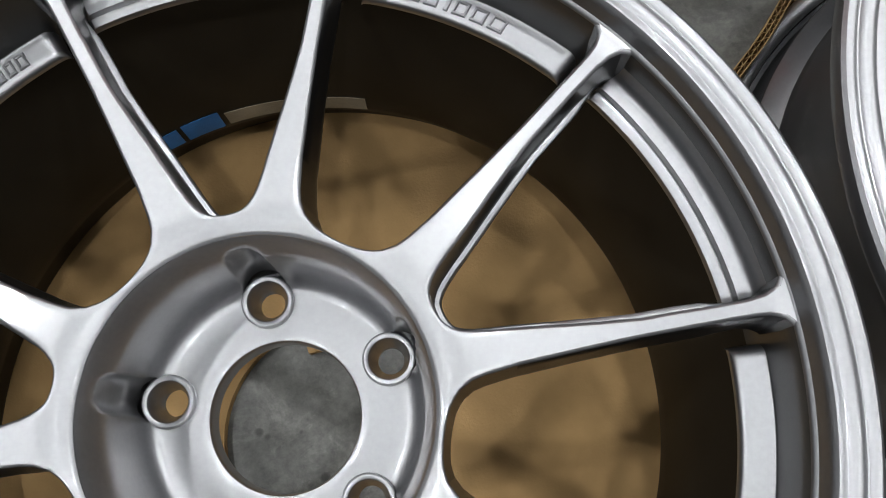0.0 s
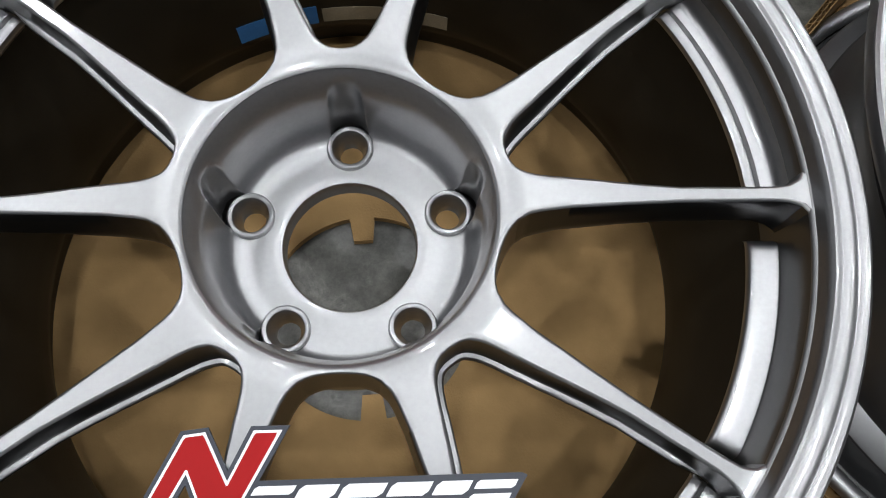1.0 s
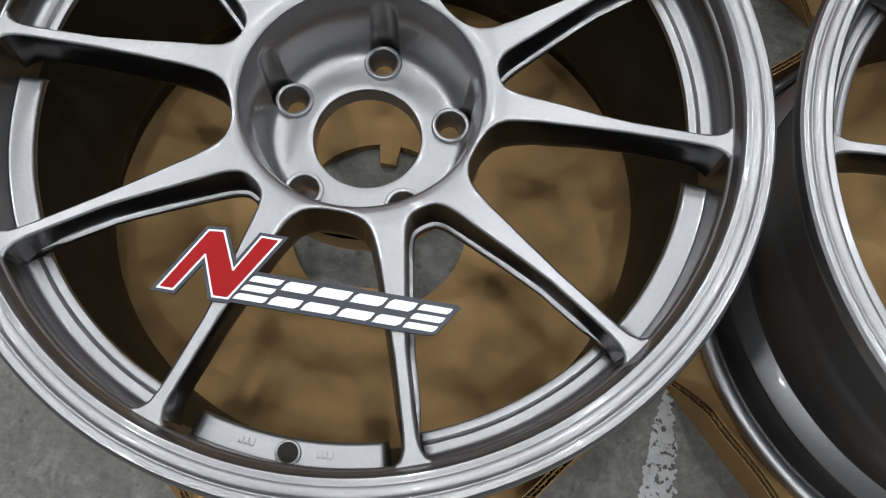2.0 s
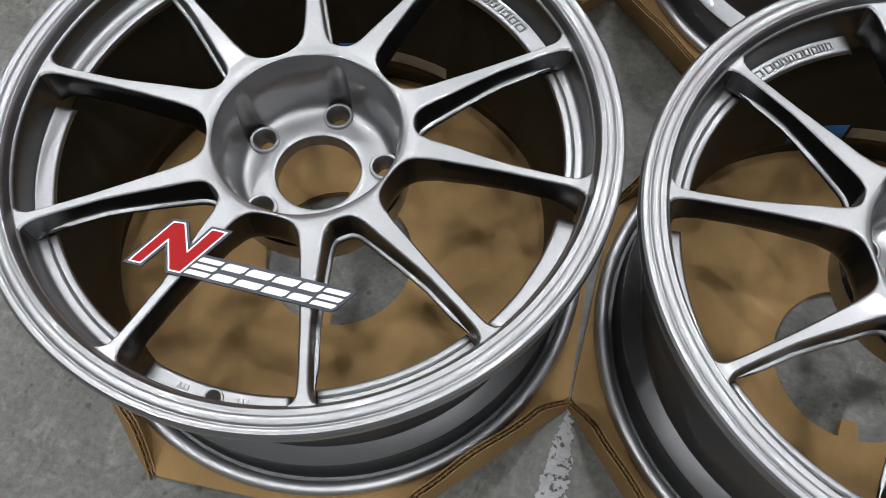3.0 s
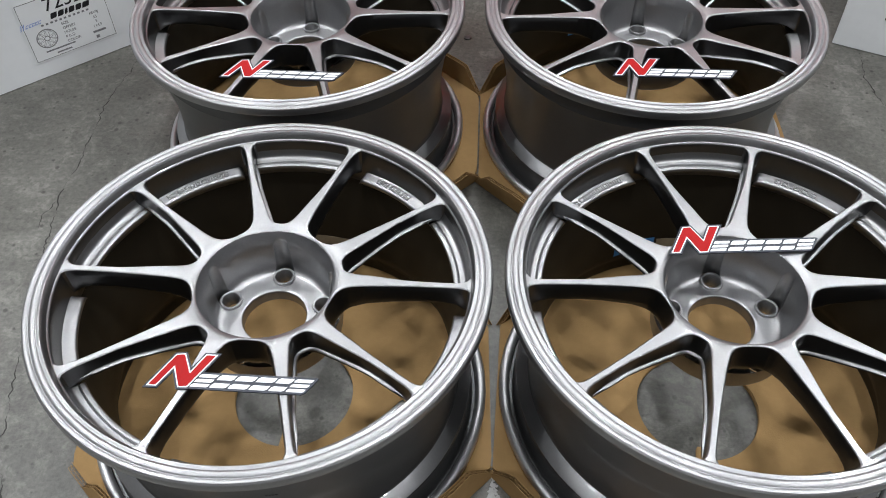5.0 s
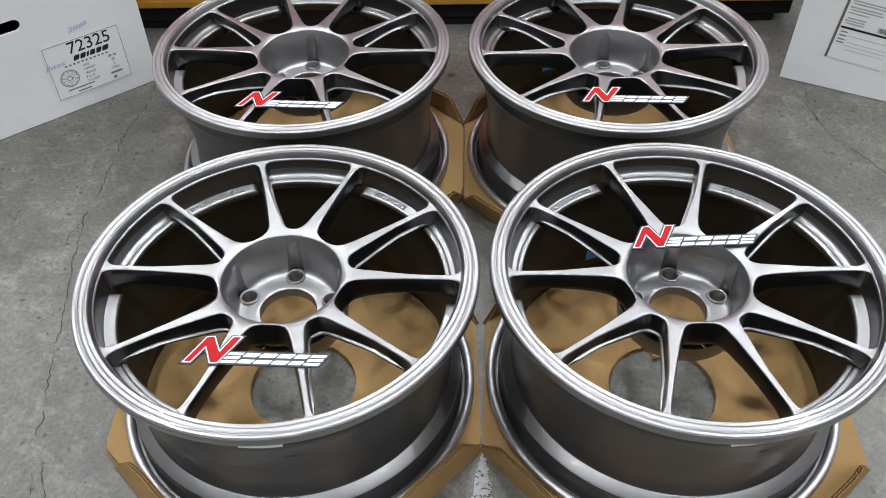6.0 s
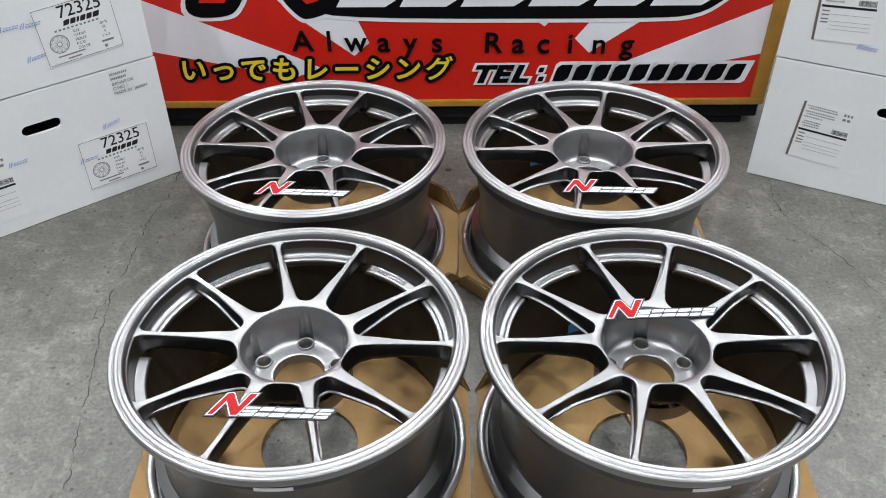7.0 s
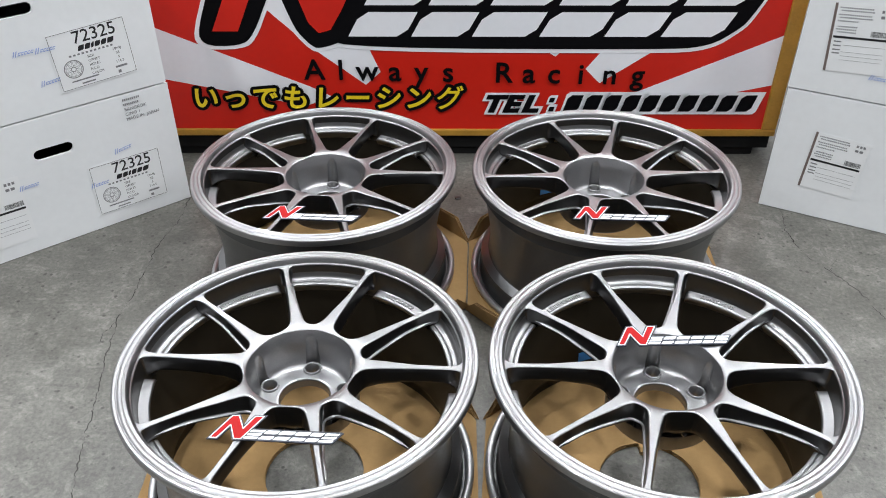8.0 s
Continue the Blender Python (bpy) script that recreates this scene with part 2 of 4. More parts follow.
def strip_crack(points, width, seed):
    """A fine jagged line of dark dirt in the floor, wandering and uneven in width."""
    rnd = random.Random(seed)
    line, stray = [], Vector((0, 0))
    for (x0, y0), (x1, y1) in zip(points, points[1:]):
        n = max(2, int(math.hypot(x1 - x0, y1 - y0) / 0.004))
        for i in range(n):
            f = i / n
            stray = stray * 0.72 + Vector((rnd.uniform(-0.0022, 0.0022), rnd.uniform(-0.0014, 0.0014)))
            line.append((x0 + (x1 - x0) * f + stray.x, y0 + (y1 - y0) * f + stray.y))
    b = bmesh.new()
    rows, w = [], width * 0.5
    for i, (x, y) in enumerate(line):
        j, k = max(0, i - 1), min(len(line) - 1, i + 1)
        t = Vector((line[k][0] - line[j][0], line[k][1] - line[j][1])).normalized()
        w = min(width, max(width * 0.12, w + width * rnd.uniform(-0.4, 0.4)))
        rows.append([(x - t.y * w, y + t.x * w, 0.0006), (x + t.y * w, y - t.x * w, 0.0006)])
    grid_into(b, rows)
    return b


CRACKS = [
    [(-0.450, 0.790), (-0.440, 0.690), (-0.455, 0.575), (-0.449, 0.450), (-0.447, 0.330), (-0.435, 0.250), (-0.410, 0.150), (-0.390, 0.050), (-0.375, -0.013), (-0.361, -0.075), (-0.362, -0.115), (-0.333, -0.142), (-0.308, -0.200), (-0.292, -0.250), (-0.275, -0.340)],
    [(0.918, 0.880), (0.926, 0.805), (0.915, 0.720), (0.934, 0.633), (0.971, 0.582), (1.012, 0.498), (1.030, 0.430), (1.080, 0.330), (1.140, 0.200)],
    [(-0.345, -0.125), (-0.340, -0.160), (-0.328, -0.195)],
    [(-0.447, 0.330), (-0.458, 0.300), (-0.452, 0.265)],
    [(0.971, 0.582), (0.982, 0.612), (1.000, 0.630)],
]
for i, c in enumerate(CRACKS):
    part("crack", strip_crack(c, 0.0010 if i < 2 else 0.0006, 5 + i), CRACK_DIRT, floor, "thin dark crack in the concrete")


def ragged_patch(spine, seed):
    """A thin patch: rows of (x left, x right, y) joined with ragged edges."""
    rnd = random.Random(seed)
    b = bmesh.new()
    rows = []
    for (l0, r0, y0), (l1, r1, y1) in zip(spine, spine[1:]):
        n = max(2, int(abs(y1 - y0) / 0.0022))
        for i in range(n):
            f = i / n
            l, r = l0 + (l1 - l0) * f, r0 + (r1 - r0) * f
            slack = min(0.0022, (r - l) * 0.3)
            l, r = l + rnd.uniform(-slack, slack), r + rnd.uniform(-slack, slack)
            rows.append([(l + (r - l) * q / 4, y0 + (y1 - y0) * f, 0.0005) for q in range(5)])
    grid_into(b, rows)
    return b


# lamplight falling between the two front wheels, painted as a pale wedge
part("light_wedge", ragged_patch([(0.2622, 0.2632, -0.094), (0.2585, 0.2672, -0.112), (0.2545, 0.2705, -0.132), (0.2510, 0.2735, -0.152), (0.2470, 0.2765, -0.200), (0.2440, 0.2800, -0.300)], 3), LIGHT_WEDGE, floor, "whitish wedge of lamplight painted on the concrete, with dark pits")

part("floor_stud", revolve([(0.0075, 0.0004), (0.007, 0.002), (0.005, 0.0026), (0.001, 0.0027)], 20), BARREL_GREY, floor, "small round metal stud in the floor").location = (0.183, 0.818, 0)

# unseen walls and ceiling, added to close the room; their tones steer reflections
for nm, (x0, x1, y0, y1) in {"wall_north": (-8.2, 9.2, 8, 8.2), "wall_south": (-8.2, 9.2, -8.2, -8), "wall_west": (-8.2, -8, -8, 8), "wall_east": (9, 9.2, -8, 8)}.items():
    bm = bmesh.new()
    box_into(bm, x0, x1, y0, y1, -0.2, 5.6)
    tagged(new(nm, finish(bm, nm, WALL_PAINT, 0)), "plain unseen wall added to close the room", "wall", kind="structure")
bm = bmesh.new()
box_into(bm, -8.2, 9.2, -8.2, 8.2, 5.6, 5.8)
tagged(new("ceiling", finish(bm, "ceiling", CEIL_PAINT, 0)), "plain grey unseen ceiling added to close the room", "ceiling", kind="structure")


def bay_lamp():
    lamp = thing("ceiling_light", "round white high-bay lamp hung under the ceiling", "lamp", group="ceiling lights")
    part("housing", revolve([(0.001, 0.20), (0.07, 0.20), (0.09, 0.16), (0.10, 0.06), (0.22, 0.02), (0.225, 0.0), (0.215, 0.0), (0.075, 0.012)], 32), WALL_PAINT, lamp)
    part("diffuser", revolve([(0.075, 0.008), (0.04, 0.004), (0.001, 0.003)], 32), LIGHT, lamp, "glowing white diffuser")
    part("hanger", revolve([(0.006, 0.19), (0.006, 0.5)], 10), WALL_PAINT, lamp)
    return lamp


first = bay_lamp()
LAMPS = [(x, y) for y in (3.0, 1.2, -1.1, 5.2, -3.6) for x in (0.35, -2.2, 2.9, -4.6, 5.3)]
for i, (x, y) in enumerate(LAMPS):
    m = pose(x, y, 5.1)
    if i:
        copy_thing(first, m)
    else:
        first.matrix_basis = m

# ---- wheels ----
PAD = 0.008
BASE = 0.012
U_HALF = [(0.0802, 0), (0.0805, 3.2), (0.0812, 6.0), (0.0823, 8.3), (0.0839, 10.3), (0.0865, 12.5), (0.0918, 14.6), (0.0975, 15.5), (0.1097, 16.4), (0.14, 17.1), (0.165, 17.4), (0.20, 17.4), (0.212, 17.35), (0.2185, 17.2), (0.2215, 16.9), (0.2240, 16.6), (0.2260, 15.9), (0.2278, 14.8)]
V_HALF = [(0.0865, 0), (0.0867, 1.8), (0.0872, 3.5), (0.0882, 5.0), (0.0899, 6.3), (0.0932, 7.8), (0.0975, 9.0), (0.105, 10.3), (0.1116, 11.1), (0.12, 12.1), (0.1355, 13.7), (0.15, 14.8), (0.166, 15.7), (0.196, 16.3), (0.211, 16.45), (0.2185, 16.3), (0.2215, 16.0), (0.2240, 15.7), (0.2260, 15.0), (0.2278, 14.0)]
ROWS = sorted({r for r, _ in U_HALF} | {r for r, _ in V_HALF} | {0.0777, 0.0788, 0.0795, 0.0886, 0.0948, 0.1, 0.128, 0.175, 0.185})
TOP_Z = [(0.0755, 0.2160), (0.0775, 0.2178), (0.082, 0.2196), (0.09, 0.2208), (0.12, 0.2218), (0.16, 0.2230), (0.2185, 0.2245), (0.2236, 0.2251), (0.2278, 0.2262)]
U_WALL = [(-0.0016, 0.0), (-0.0008, 0.0004), (-0.0001, 0.0014), (0.0008, 0.0100), (0.0020, 0.0190), (0.0024, 0.0225), (0.0018, 0.0246), (-0.0008, 0.0256)]
V_WALL = [(-0.0016, 0.0), (-0.0008, 0.0004), (-0.0001, 0.0014), (0.0008, 0.0220), (0.0014, 0.0232), (0.0034, 0.0239), (0.0042, 0.0249), (0.0044, 0.0272), (0.0012, 0.0292)]
SPLIT = 0.1116


def edge_curve(table, rows):
    """Points of one flank of an opening: (x, y) about its own middle line, and the outward way into it."""
    pts = []
    for r in rows:
        a = radians(curve_at(table, r))
        pts.append(Vector((r * math.cos(a), r * math.sin(a))))
    out = []
    for i, p in enumerate(pts):
        if i == 0:
            n = Vector((1, 0))
        else:
            t = (pts[min(i + 1, len(pts) - 1)] - pts[i - 1]).normalized()
            n = Vector((t.y, -t.x))
        out.append((p, n))
    return out


U_ROWS = [r for r in ROWS if r >= 0.0802]
V_ROWS = [r for r in ROWS if r >= 0.0865]
U_CURVE = dict(zip(U_ROWS, edge_curve(U_HALF, U_ROWS)))
V_CURVE = dict(zip(V_ROWS, edge_curve(V_HALF, V_ROWS)))


def flank(kind, r, off):
    """Place (radius, angle from the opening's middle line) on a flank, moved by off into the opening."""
    p, n = (U_CURVE if kind == "U" else V_CURVE)[r]
    q = p + n * off
    return q.length, math.degrees(math.atan2(q.y, q.x))


def depth_scale(r):
    return curve_at([(0.076, 1.25), (0.11, 1.12), (0.16, 0.95), (0.2236, 0.9)], r)


def rail_rise(r):
    return curve_at([(0.09, 0.97), (0.12, 0.86), (0.16, 0.76), (0.19, 0.74), (0.205, 0.84), (0.2236, 1.06)], r)


def web_drop(r):
    """Depth of the plain flank: deep at the hub and where it runs down to the ledge."""
    return curve_at([(0.076, 1.60), (0.09, 1.42), (0.11, 1.18), (0.14, 1.02), (0.17, 0.96), (0.20, 0.98), (0.211, 1.12), (0.2236, 1.45)], r)


def sector_into(bm, flip, rows, turn):
    """Top, flanks and underside of one arm between an opening with a wide foot and one with a narrow foot."""
    sg = -1 if flip else 1

    def at(r, deg, z):
        a = radians(sg * deg + turn)
        return (r * math.cos(a), r * math.sin(a), z)

    top = []
    for r in rows:
        if r >= 0.0802:
            lr, la = flank("U", r, -0.0016)
            la = -18 + la
        else:
            lr, la = max(r - 0.0016, 0.0762), -18
        if r >= 0.0865:
            rr, ra = flank("V", r, -0.0016)
            ra = 18 - ra
        else:
            rr, ra = max(r - 0.0016, 0.0762), 18
        line = []
        for i in range(9):
            f = i / 8
            q, a = lr + (rr - lr) * f, la + (ra - la) * f
            line.append(at(q, a, curve_at(TOP_Z, q)))
        top.append(line)
    grid_into(bm, top)
    foot = {}
    for kind, wall, start, s in (("U", U_WALL, 0.0802, -1), ("V", V_WALL, 0.0865, 1)):
        strip = []
        for r in rows:
            if r < start:
                continue
            line = []
            for off, drop in wall:
                fade = min(1.0, max(0.0, (0.2130 - r) / 0.018))
                q, a = flank(kind, r, off if off < 0.001 else 0.001 + (off - 0.001) * fade)
                d = drop if drop < 0.002 else drop * (depth_scale(r) * rail_rise(r) if kind == "V" else web_drop(r))
                line.append(at(q, s * (18 - a), curve_at(TOP_Z, min(q, r)) - d))
            strip.append(line)
            foot[kind, r] = line[-1]
        if len(strip) > 1:
            grid_into(bm, strip)
    under = [[foot["U", r], foot["V", r]] for r in rows if ("U", r) in foot and ("V", r) in foot]
    if len(under) > 1:
        grid_into(bm, under)


LUG, LUG_SEAT = 0.0580, 0.0125
SINK = 0.0062
POCKET = [(0.0762, 0.2160), (0.0757, 0.2150), (0.0748, 0.2125), (0.0735, 0.2085), (0.0722, 0.2045), (0.0712, 0.2010), (0.0706, 0.1970), (0.0703, 0.1930), (0.0700, 0.1850), (0.0696, 0.1780), (0.0690, 0.1720), (0.0683, 0.1685), (0.0672, 0.1655), (0.0655, 0.1630), (0.0630, 0.1612), (0.0600, 0.1604), (0.0520, 0.1602)]


def scallop(theta, reach, slot=0.0):
    """Near and far radius of the round recess over a bolt hole at this angle, or None. slot: reach of its upright groove."""
    step = radians(72)
    off = (theta - radians(90) + step / 2) % step - step / 2
    found = []
    for centre, size in ((LUG, reach), (LUG + 0.0062, slot)):
        v = centre * math.sin(off)
        if abs(v) < size:
            h = math.sqrt(size * size - v * v)
            found.append((centre * math.cos(off) - h, centre * math.cos(off) + h))
    return (min(f[0] for f in found), max(f[1] for f in found)) if found else None


def hub_mesh():
    b = bmesh.new()
    hub_rows = [0.0762] + [r for r in ROWS if r <= SPLIT]
    for k in range(10):
        sector_into(b, k % 2 == 1, hub_rows, 36 * k)
    n = 720
    rows = []
    for r, z in POCKET:
        line = []
        for i in range(n):
            t = 2 * math.pi * i / n
            nose = 1.0 if z < 0.2005 else math.sqrt(max(0.0, 1 - ((z - 0.2005) / 0.0118) ** 2))
            s = scallop(t, LUG_SEAT if z < 0.168 else 0.0, 0.0108 * nose)
            q = max(r, s[1]) if s else r
            line.append((q * math.cos(t), q * math.sin(t), z))
        rows.append(line)
    grid_into(b, rows, closed=True)
    seat = []
    for f in range(4):
        line = []
        for i in range(n):
            t = 2 * math.pi * i / n
            s = scallop(t, LUG_SEAT)
            edge = s[0] if s else 0.0520
            q = edge + (0.0385 - edge) * f / 3
            line.append((q * math.cos(t), q * math.sin(t), 0.1602))
        seat.append(line)
    grid_into(b, seat, closed=True)
    revolve([(0.0385, 0.1602), (0.0376, 0.1598), (0.0370, 0.1588), (0.0368, 0.1560), (0.0368, 0.1470), (0.0378, 0.1460), (0.0455, 0.1460)], 720, b)
    revolve([(0.0690, 0.1460), (0.0760, 0.1462), (0.0785, 0.1490), (0.0795, 0.1560), (0.0796, 0.1720)], 180, b)
    under = []
    for f in range(2):
        line = []
        for i in range(n):
            t = 2 * math.pi * i / n
            s = scallop(t, LUG_SEAT)
            q = ((s[0] if s else LUG) if f == 0 else 0.0455)
            line.append((q * math.cos(t), q * math.sin(t), 0.1460))
        under.append(line)
    grid_into(b, under, closed=True)
    under = []
    for f in range(2):
        line = []
        for i in range(n):
            t = 2 * math.pi * i / n
            s = scallop(t, LUG_SEAT)
            q = ((s[1] if s else LUG) if f == 0 else 0.0705)
            line.append((q * math.cos(t), q * math.sin(t), 0.1460))
        under.append(line)
    grid_into(b, under, closed=True)
    for v in b.verts:
        if v.co.z < 0.216 and math.hypot(v.co.x, v.co.y) < 0.0798:
            v.co.z -= SINK * (0.216 - v.co.z) / 0.0558
    bmesh.ops.remove_doubles(b, verts=b.verts, dist=0.00002)
    return b


def lug_mesh():
    return revolve([(0.0133, 0.1590), (0.0133, 0.1628), (0.0130, 0.1637), (0.0124, 0.1641), (0.0112, 0.1641), (0.0104, 0.1637), (0.0099, 0.1628), (0.0093, 0.1600), (0.0070, 0.1535), (0.0068, 0.1520), (0.0068, 0.1465), (0.0128, 0.1460), (0.0133, 0.1500)], 40, wrap=True)


BARREL = [
    (0.2330, -0.0038), (0.2440, -0.0040)] + [(0.2424 + 0.0066 * math.cos(radians(a)), 0.0030 + 0.0068 * math.sin(radians(a))) for a in range(-50, 190, 15)] + [
    (0.2352, -0.0004), (0.2318, 0.0000), (0.2300, 0.0030), (0.2288, 0.0100), (0.2282, 0.0200), (0.2281, 0.0330), (0.2294, 0.0368), (0.2290, 0.0392), (0.2276, 0.0408), (0.2150, 0.0500), (0.2138, 0.0525), (0.2133, 0.0600), (0.2130, 0.0760),
    (0.2132, 0.1050), (0.2165, 0.1300), (0.2215, 0.1560), (0.2255, 0.1740), (0.2278, 0.1830), (0.2292, 0.1870), (0.2284, 0.1910), (0.2288, 0.2060), (0.2300, 0.2130), (0.2330, 0.2165), (0.2400, 0.2180), (0.2470, 0.2186),
    (0.2504, 0.2200), (0.2514, 0.2230), (0.2513, 0.2285), (0.2505, 0.2312), (0.2488, 0.2328), (0.2466, 0.2332), (0.2449, 0.2328), (0.2441, 0.2321), (0.2434, 0.2321), (0.2424, 0.2331), (0.2408, 0.2338), (0.2388, 0.2341),
    (0.2370, 0.2335), (0.2360, 0.2328), (0.2352, 0.2328), (0.2340, 0.2334), (0.2322, 0.2335), (0.2310, 0.2326), (0.2300, 0.2308), (0.2292, 0.2286), (0.2284, 0.2268), (0.2274, 0.2260), (0.2267, 0.2252), (0.2264, 0.2240),
    (0.2258, 0.2160), (0.2250, 0.2000), (0.2242, 0.1860), (0.2225, 0.1760), (0.2190, 0.1640), (0.2150, 0.1440), (0.2100, 0.1240), (0.2064, 0.1020), (0.2052, 0.0740), (0.2050, 0.0580), (0.2085, 0.0440), (0.2165, 0.0310),
    (0.2212, 0.0190), (0.2228, 0.0060), (0.2250, -0.0005), (0.2285, -0.0034),
]


# the lip stands a little proud of the spoke ends
BARREL = [(r, z + 0.003 * min(1.0, max(0.0, (r - 0.2284) / 0.003)) if z > 0.2155 else z) for r, z in BARREL]


def ledge_mesh(profile, half, round_end):
    """A raised step on the inside of the rim between two arms, with rounded ends."""
    b = bmesh.new()
    rows = []
    n = 24
    steps = [-half, -half + 0.25, -half + 0.7, -half + 1.3] + [-half + 2 + (2 * half - 4) * i / n for i in range(n + 1)] + [half - 1.3, half - 0.7, half - 0.25, half]
    for a in steps:
        e = min(1.0, (half - abs(a)) / round_end)
        lift = math.sqrt(max(0.0, 1 - (1 - e) ** 2))
        line = []
        for r, z in profile:
            zz = profile[1][1] + (z - profile[1][1]) * lift if z > profile[1][1] else z
            line.append((r * math.cos(radians(a)), r * math.sin(radians(a)), zz))
        rows.append(line)
    grid_into(b, rows)
    return b


U_LEDGE = [(0.2208, 0.1705), (0.2117, 0.1833), (0.2096, 0.1855), (0.2094, 0.1870), (0.2098, 0.1890), (0.2110, 0.1904), (0.2126, 0.1910), (0.2230, 0.1914), (0.2243, 0.1920), (0.2252, 0.1934), (0.2260, 0.1975)]
V_LEDGE = [(0.2200, 0.1780), (0.2105, 0.1930), (0.2082, 0.1950), (0.2082, 0.1962), (0.2090, 0.1982), (0.2106, 0.1992), (0.2134, 0.1994), (0.2142, 0.1984), (0.2147, 0.1974), (0.2154, 0.1984), (0.2162, 0.1996), (0.2200, 0.2002), (0.2218, 0.2008), (0.2234, 0.2026), (0.2246, 0.2060), (0.2260, 0.2140)]


def raised_blocks(spans, r0, r1, z):
    """Low raised hollow marks along an arc; each span is (from, to) in degrees."""
    blocks = []
    for a0, a1 in spans:
        b = bmesh.new()

        def ring(inset, height):
            da = math.degrees(inset / 0.215) * (1 if a1 > a0 else -1)
            p, q = a0 + da, a1 - da
            pts = [(r0 + inset, p + (q - p) * i / 3) for i in range(4)] + [(r1 - inset, q - 0.12 + (p - q) * i / 3) for i in range(4)]
            return [(r * math.cos(radians(a)), r * math.sin(radians(a)), height) for r, a in pts]

        grid_into(b, [ring(0, z - 0.0005), ring(0.0001, z + 0.0010), ring(0.0004, z + 0.0013), ring(0.0011, z + 0.0013), ring(0.0014, z + 0.0010), ring(0.0015, z - 0.0005)], closed=True)
        blocks.append(b)
    return blocks


def patch_on(radius_low, radius_high, a0, a1, z0, z1, thick):
    """A thin curved sheet on a round wall."""
    b = bmesh.new()
    rows = []
    n = 12
    for i in range(n + 1):
        a = radians(a0 + (a1 - a0) * i / n)
        rows.append([(r * math.cos(a), r * math.sin(a), z) for r, z in ((radius_low, z0), (radius_high, z1), (radius_high + thick, z1), (radius_low + thick, z0))])
    grid_into(b, rows, closed=True)
    for row in (rows[0], rows[-1]):
        b.faces.new([b.verts.new(p) for p in row])
    bmesh.ops.remove_doubles(b, verts=b.verts, dist=0.00001)
    return b


def shade_flanks(me):
    """Give the upright flanks a darker copy of the silver, with shade in its colour."""
    me.materials.append(FLANK_SHADE)
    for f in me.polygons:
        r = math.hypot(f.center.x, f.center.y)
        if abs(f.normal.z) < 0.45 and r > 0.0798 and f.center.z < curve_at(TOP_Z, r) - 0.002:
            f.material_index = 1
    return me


def car_wheel():
    w = thing("car_wheel", "silver ten-spoke alloy car wheel lying face up on a cardboard pad", "wheel", group="set of alloy wheels")
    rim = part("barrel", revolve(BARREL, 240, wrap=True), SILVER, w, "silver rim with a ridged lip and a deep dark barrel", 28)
    rim.data.materials.append(BARREL_DARK), rim.data.materials.append(BARREL_GREY), rim.data.materials.append(INNER_SHADE), rim.data.materials.append(BEAD_METAL)
    # greys on outer barrel and inner wall paint shade on silver; bands stay bright
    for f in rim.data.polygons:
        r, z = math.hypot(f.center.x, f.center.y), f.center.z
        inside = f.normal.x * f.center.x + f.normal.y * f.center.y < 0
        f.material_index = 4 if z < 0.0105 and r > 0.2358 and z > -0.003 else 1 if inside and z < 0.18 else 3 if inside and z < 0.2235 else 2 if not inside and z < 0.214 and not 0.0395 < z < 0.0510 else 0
    shade_flanks(part("hub", hub_mesh(), SILVER, w, "deep round hub recess with a centre bore", 30).data)
    arms = []
    for flip in (False, True):
        b = bmesh.new()
        sector_into(b, flip, [r for r in ROWS if r >= SPLIT], 0)
        arms.append(shade_flanks(finish(b, "spoke", SILVER, 30)))
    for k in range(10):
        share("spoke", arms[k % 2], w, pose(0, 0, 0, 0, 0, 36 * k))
    lug = finish(lug_mesh(), "lug_seat", SILVER, 30)
    for k in range(5):
        a = radians(90 + 72 * k)
        share("lug_seat", lug, w, pose(LUG * math.cos(a), LUG * math.sin(a), -SINK))
    plain, grooved = finish(ledge_mesh(U_LEDGE, 15.2, 1.6), "ledge", SILVER, 30), finish(ledge_mesh(V_LEDGE, 16.4, 1.2), "ledge", SILVER, 30)
    ledges = {}
    for k in range(5):
        ledges[-18 + 72 * k] = share("ledge", plain, w, pose(0, 0, 0, 0, 0, -18 + 72 * k))
        share("ledge", grooved, w, pose(0, 0, 0, 0, 0, 18 + 72 * k))
    for b in raised_blocks([(11.6, 8.6), (7.8, 5.6), (5.2, 3.6), (3.2, 1.6), (1.2, -0.3), (-0.7, -2.6), (-3.0, -4.6), (-5.0, -6.6), (-7.0, -8.3), (-8.7, -10.2)], 0.2134, 0.2214, 0.1911):
        part("raised_mark", b, SILVER, ledges[126], "low raised cast mark")
    for b in raised_blocks([(9.0, 7.0), (6.5, 4.6), (3.6, 3.0), (2.4, 0.4), (-0.2, -2.2), (-2.8, -5.0)], 0.2134, 0.2214, 0.1911):
        part("raised_mark", b, SILVER, ledges[54], "low raised cast mark")
    part("valve_hole", revolve([(0.0076, 0.1860), (0.0076, 0.1919), (0.0071, 0.1927), (0.0061, 0.1927), (0.0055, 0.1921), (0.0054, 0.1860)], 24), SILVER, ledges[270], "round valve stem hole").matrix_local = pose(0.2188, 0, 0)
    # flat dark disc puts the shade inside the hole in as colour
    part("valve_shade_disc", revolve([(0.0055, 0.1920), (0.0030, 0.1918), (0.0002, 0.1918)], 24), BARREL_DARK, ledges[270], "dark disc standing for the shade in the valve hole").matrix_local = pose(0.2188, 0, 0)
    for a in (-6.5, 5.5):
        b = bmesh.new()
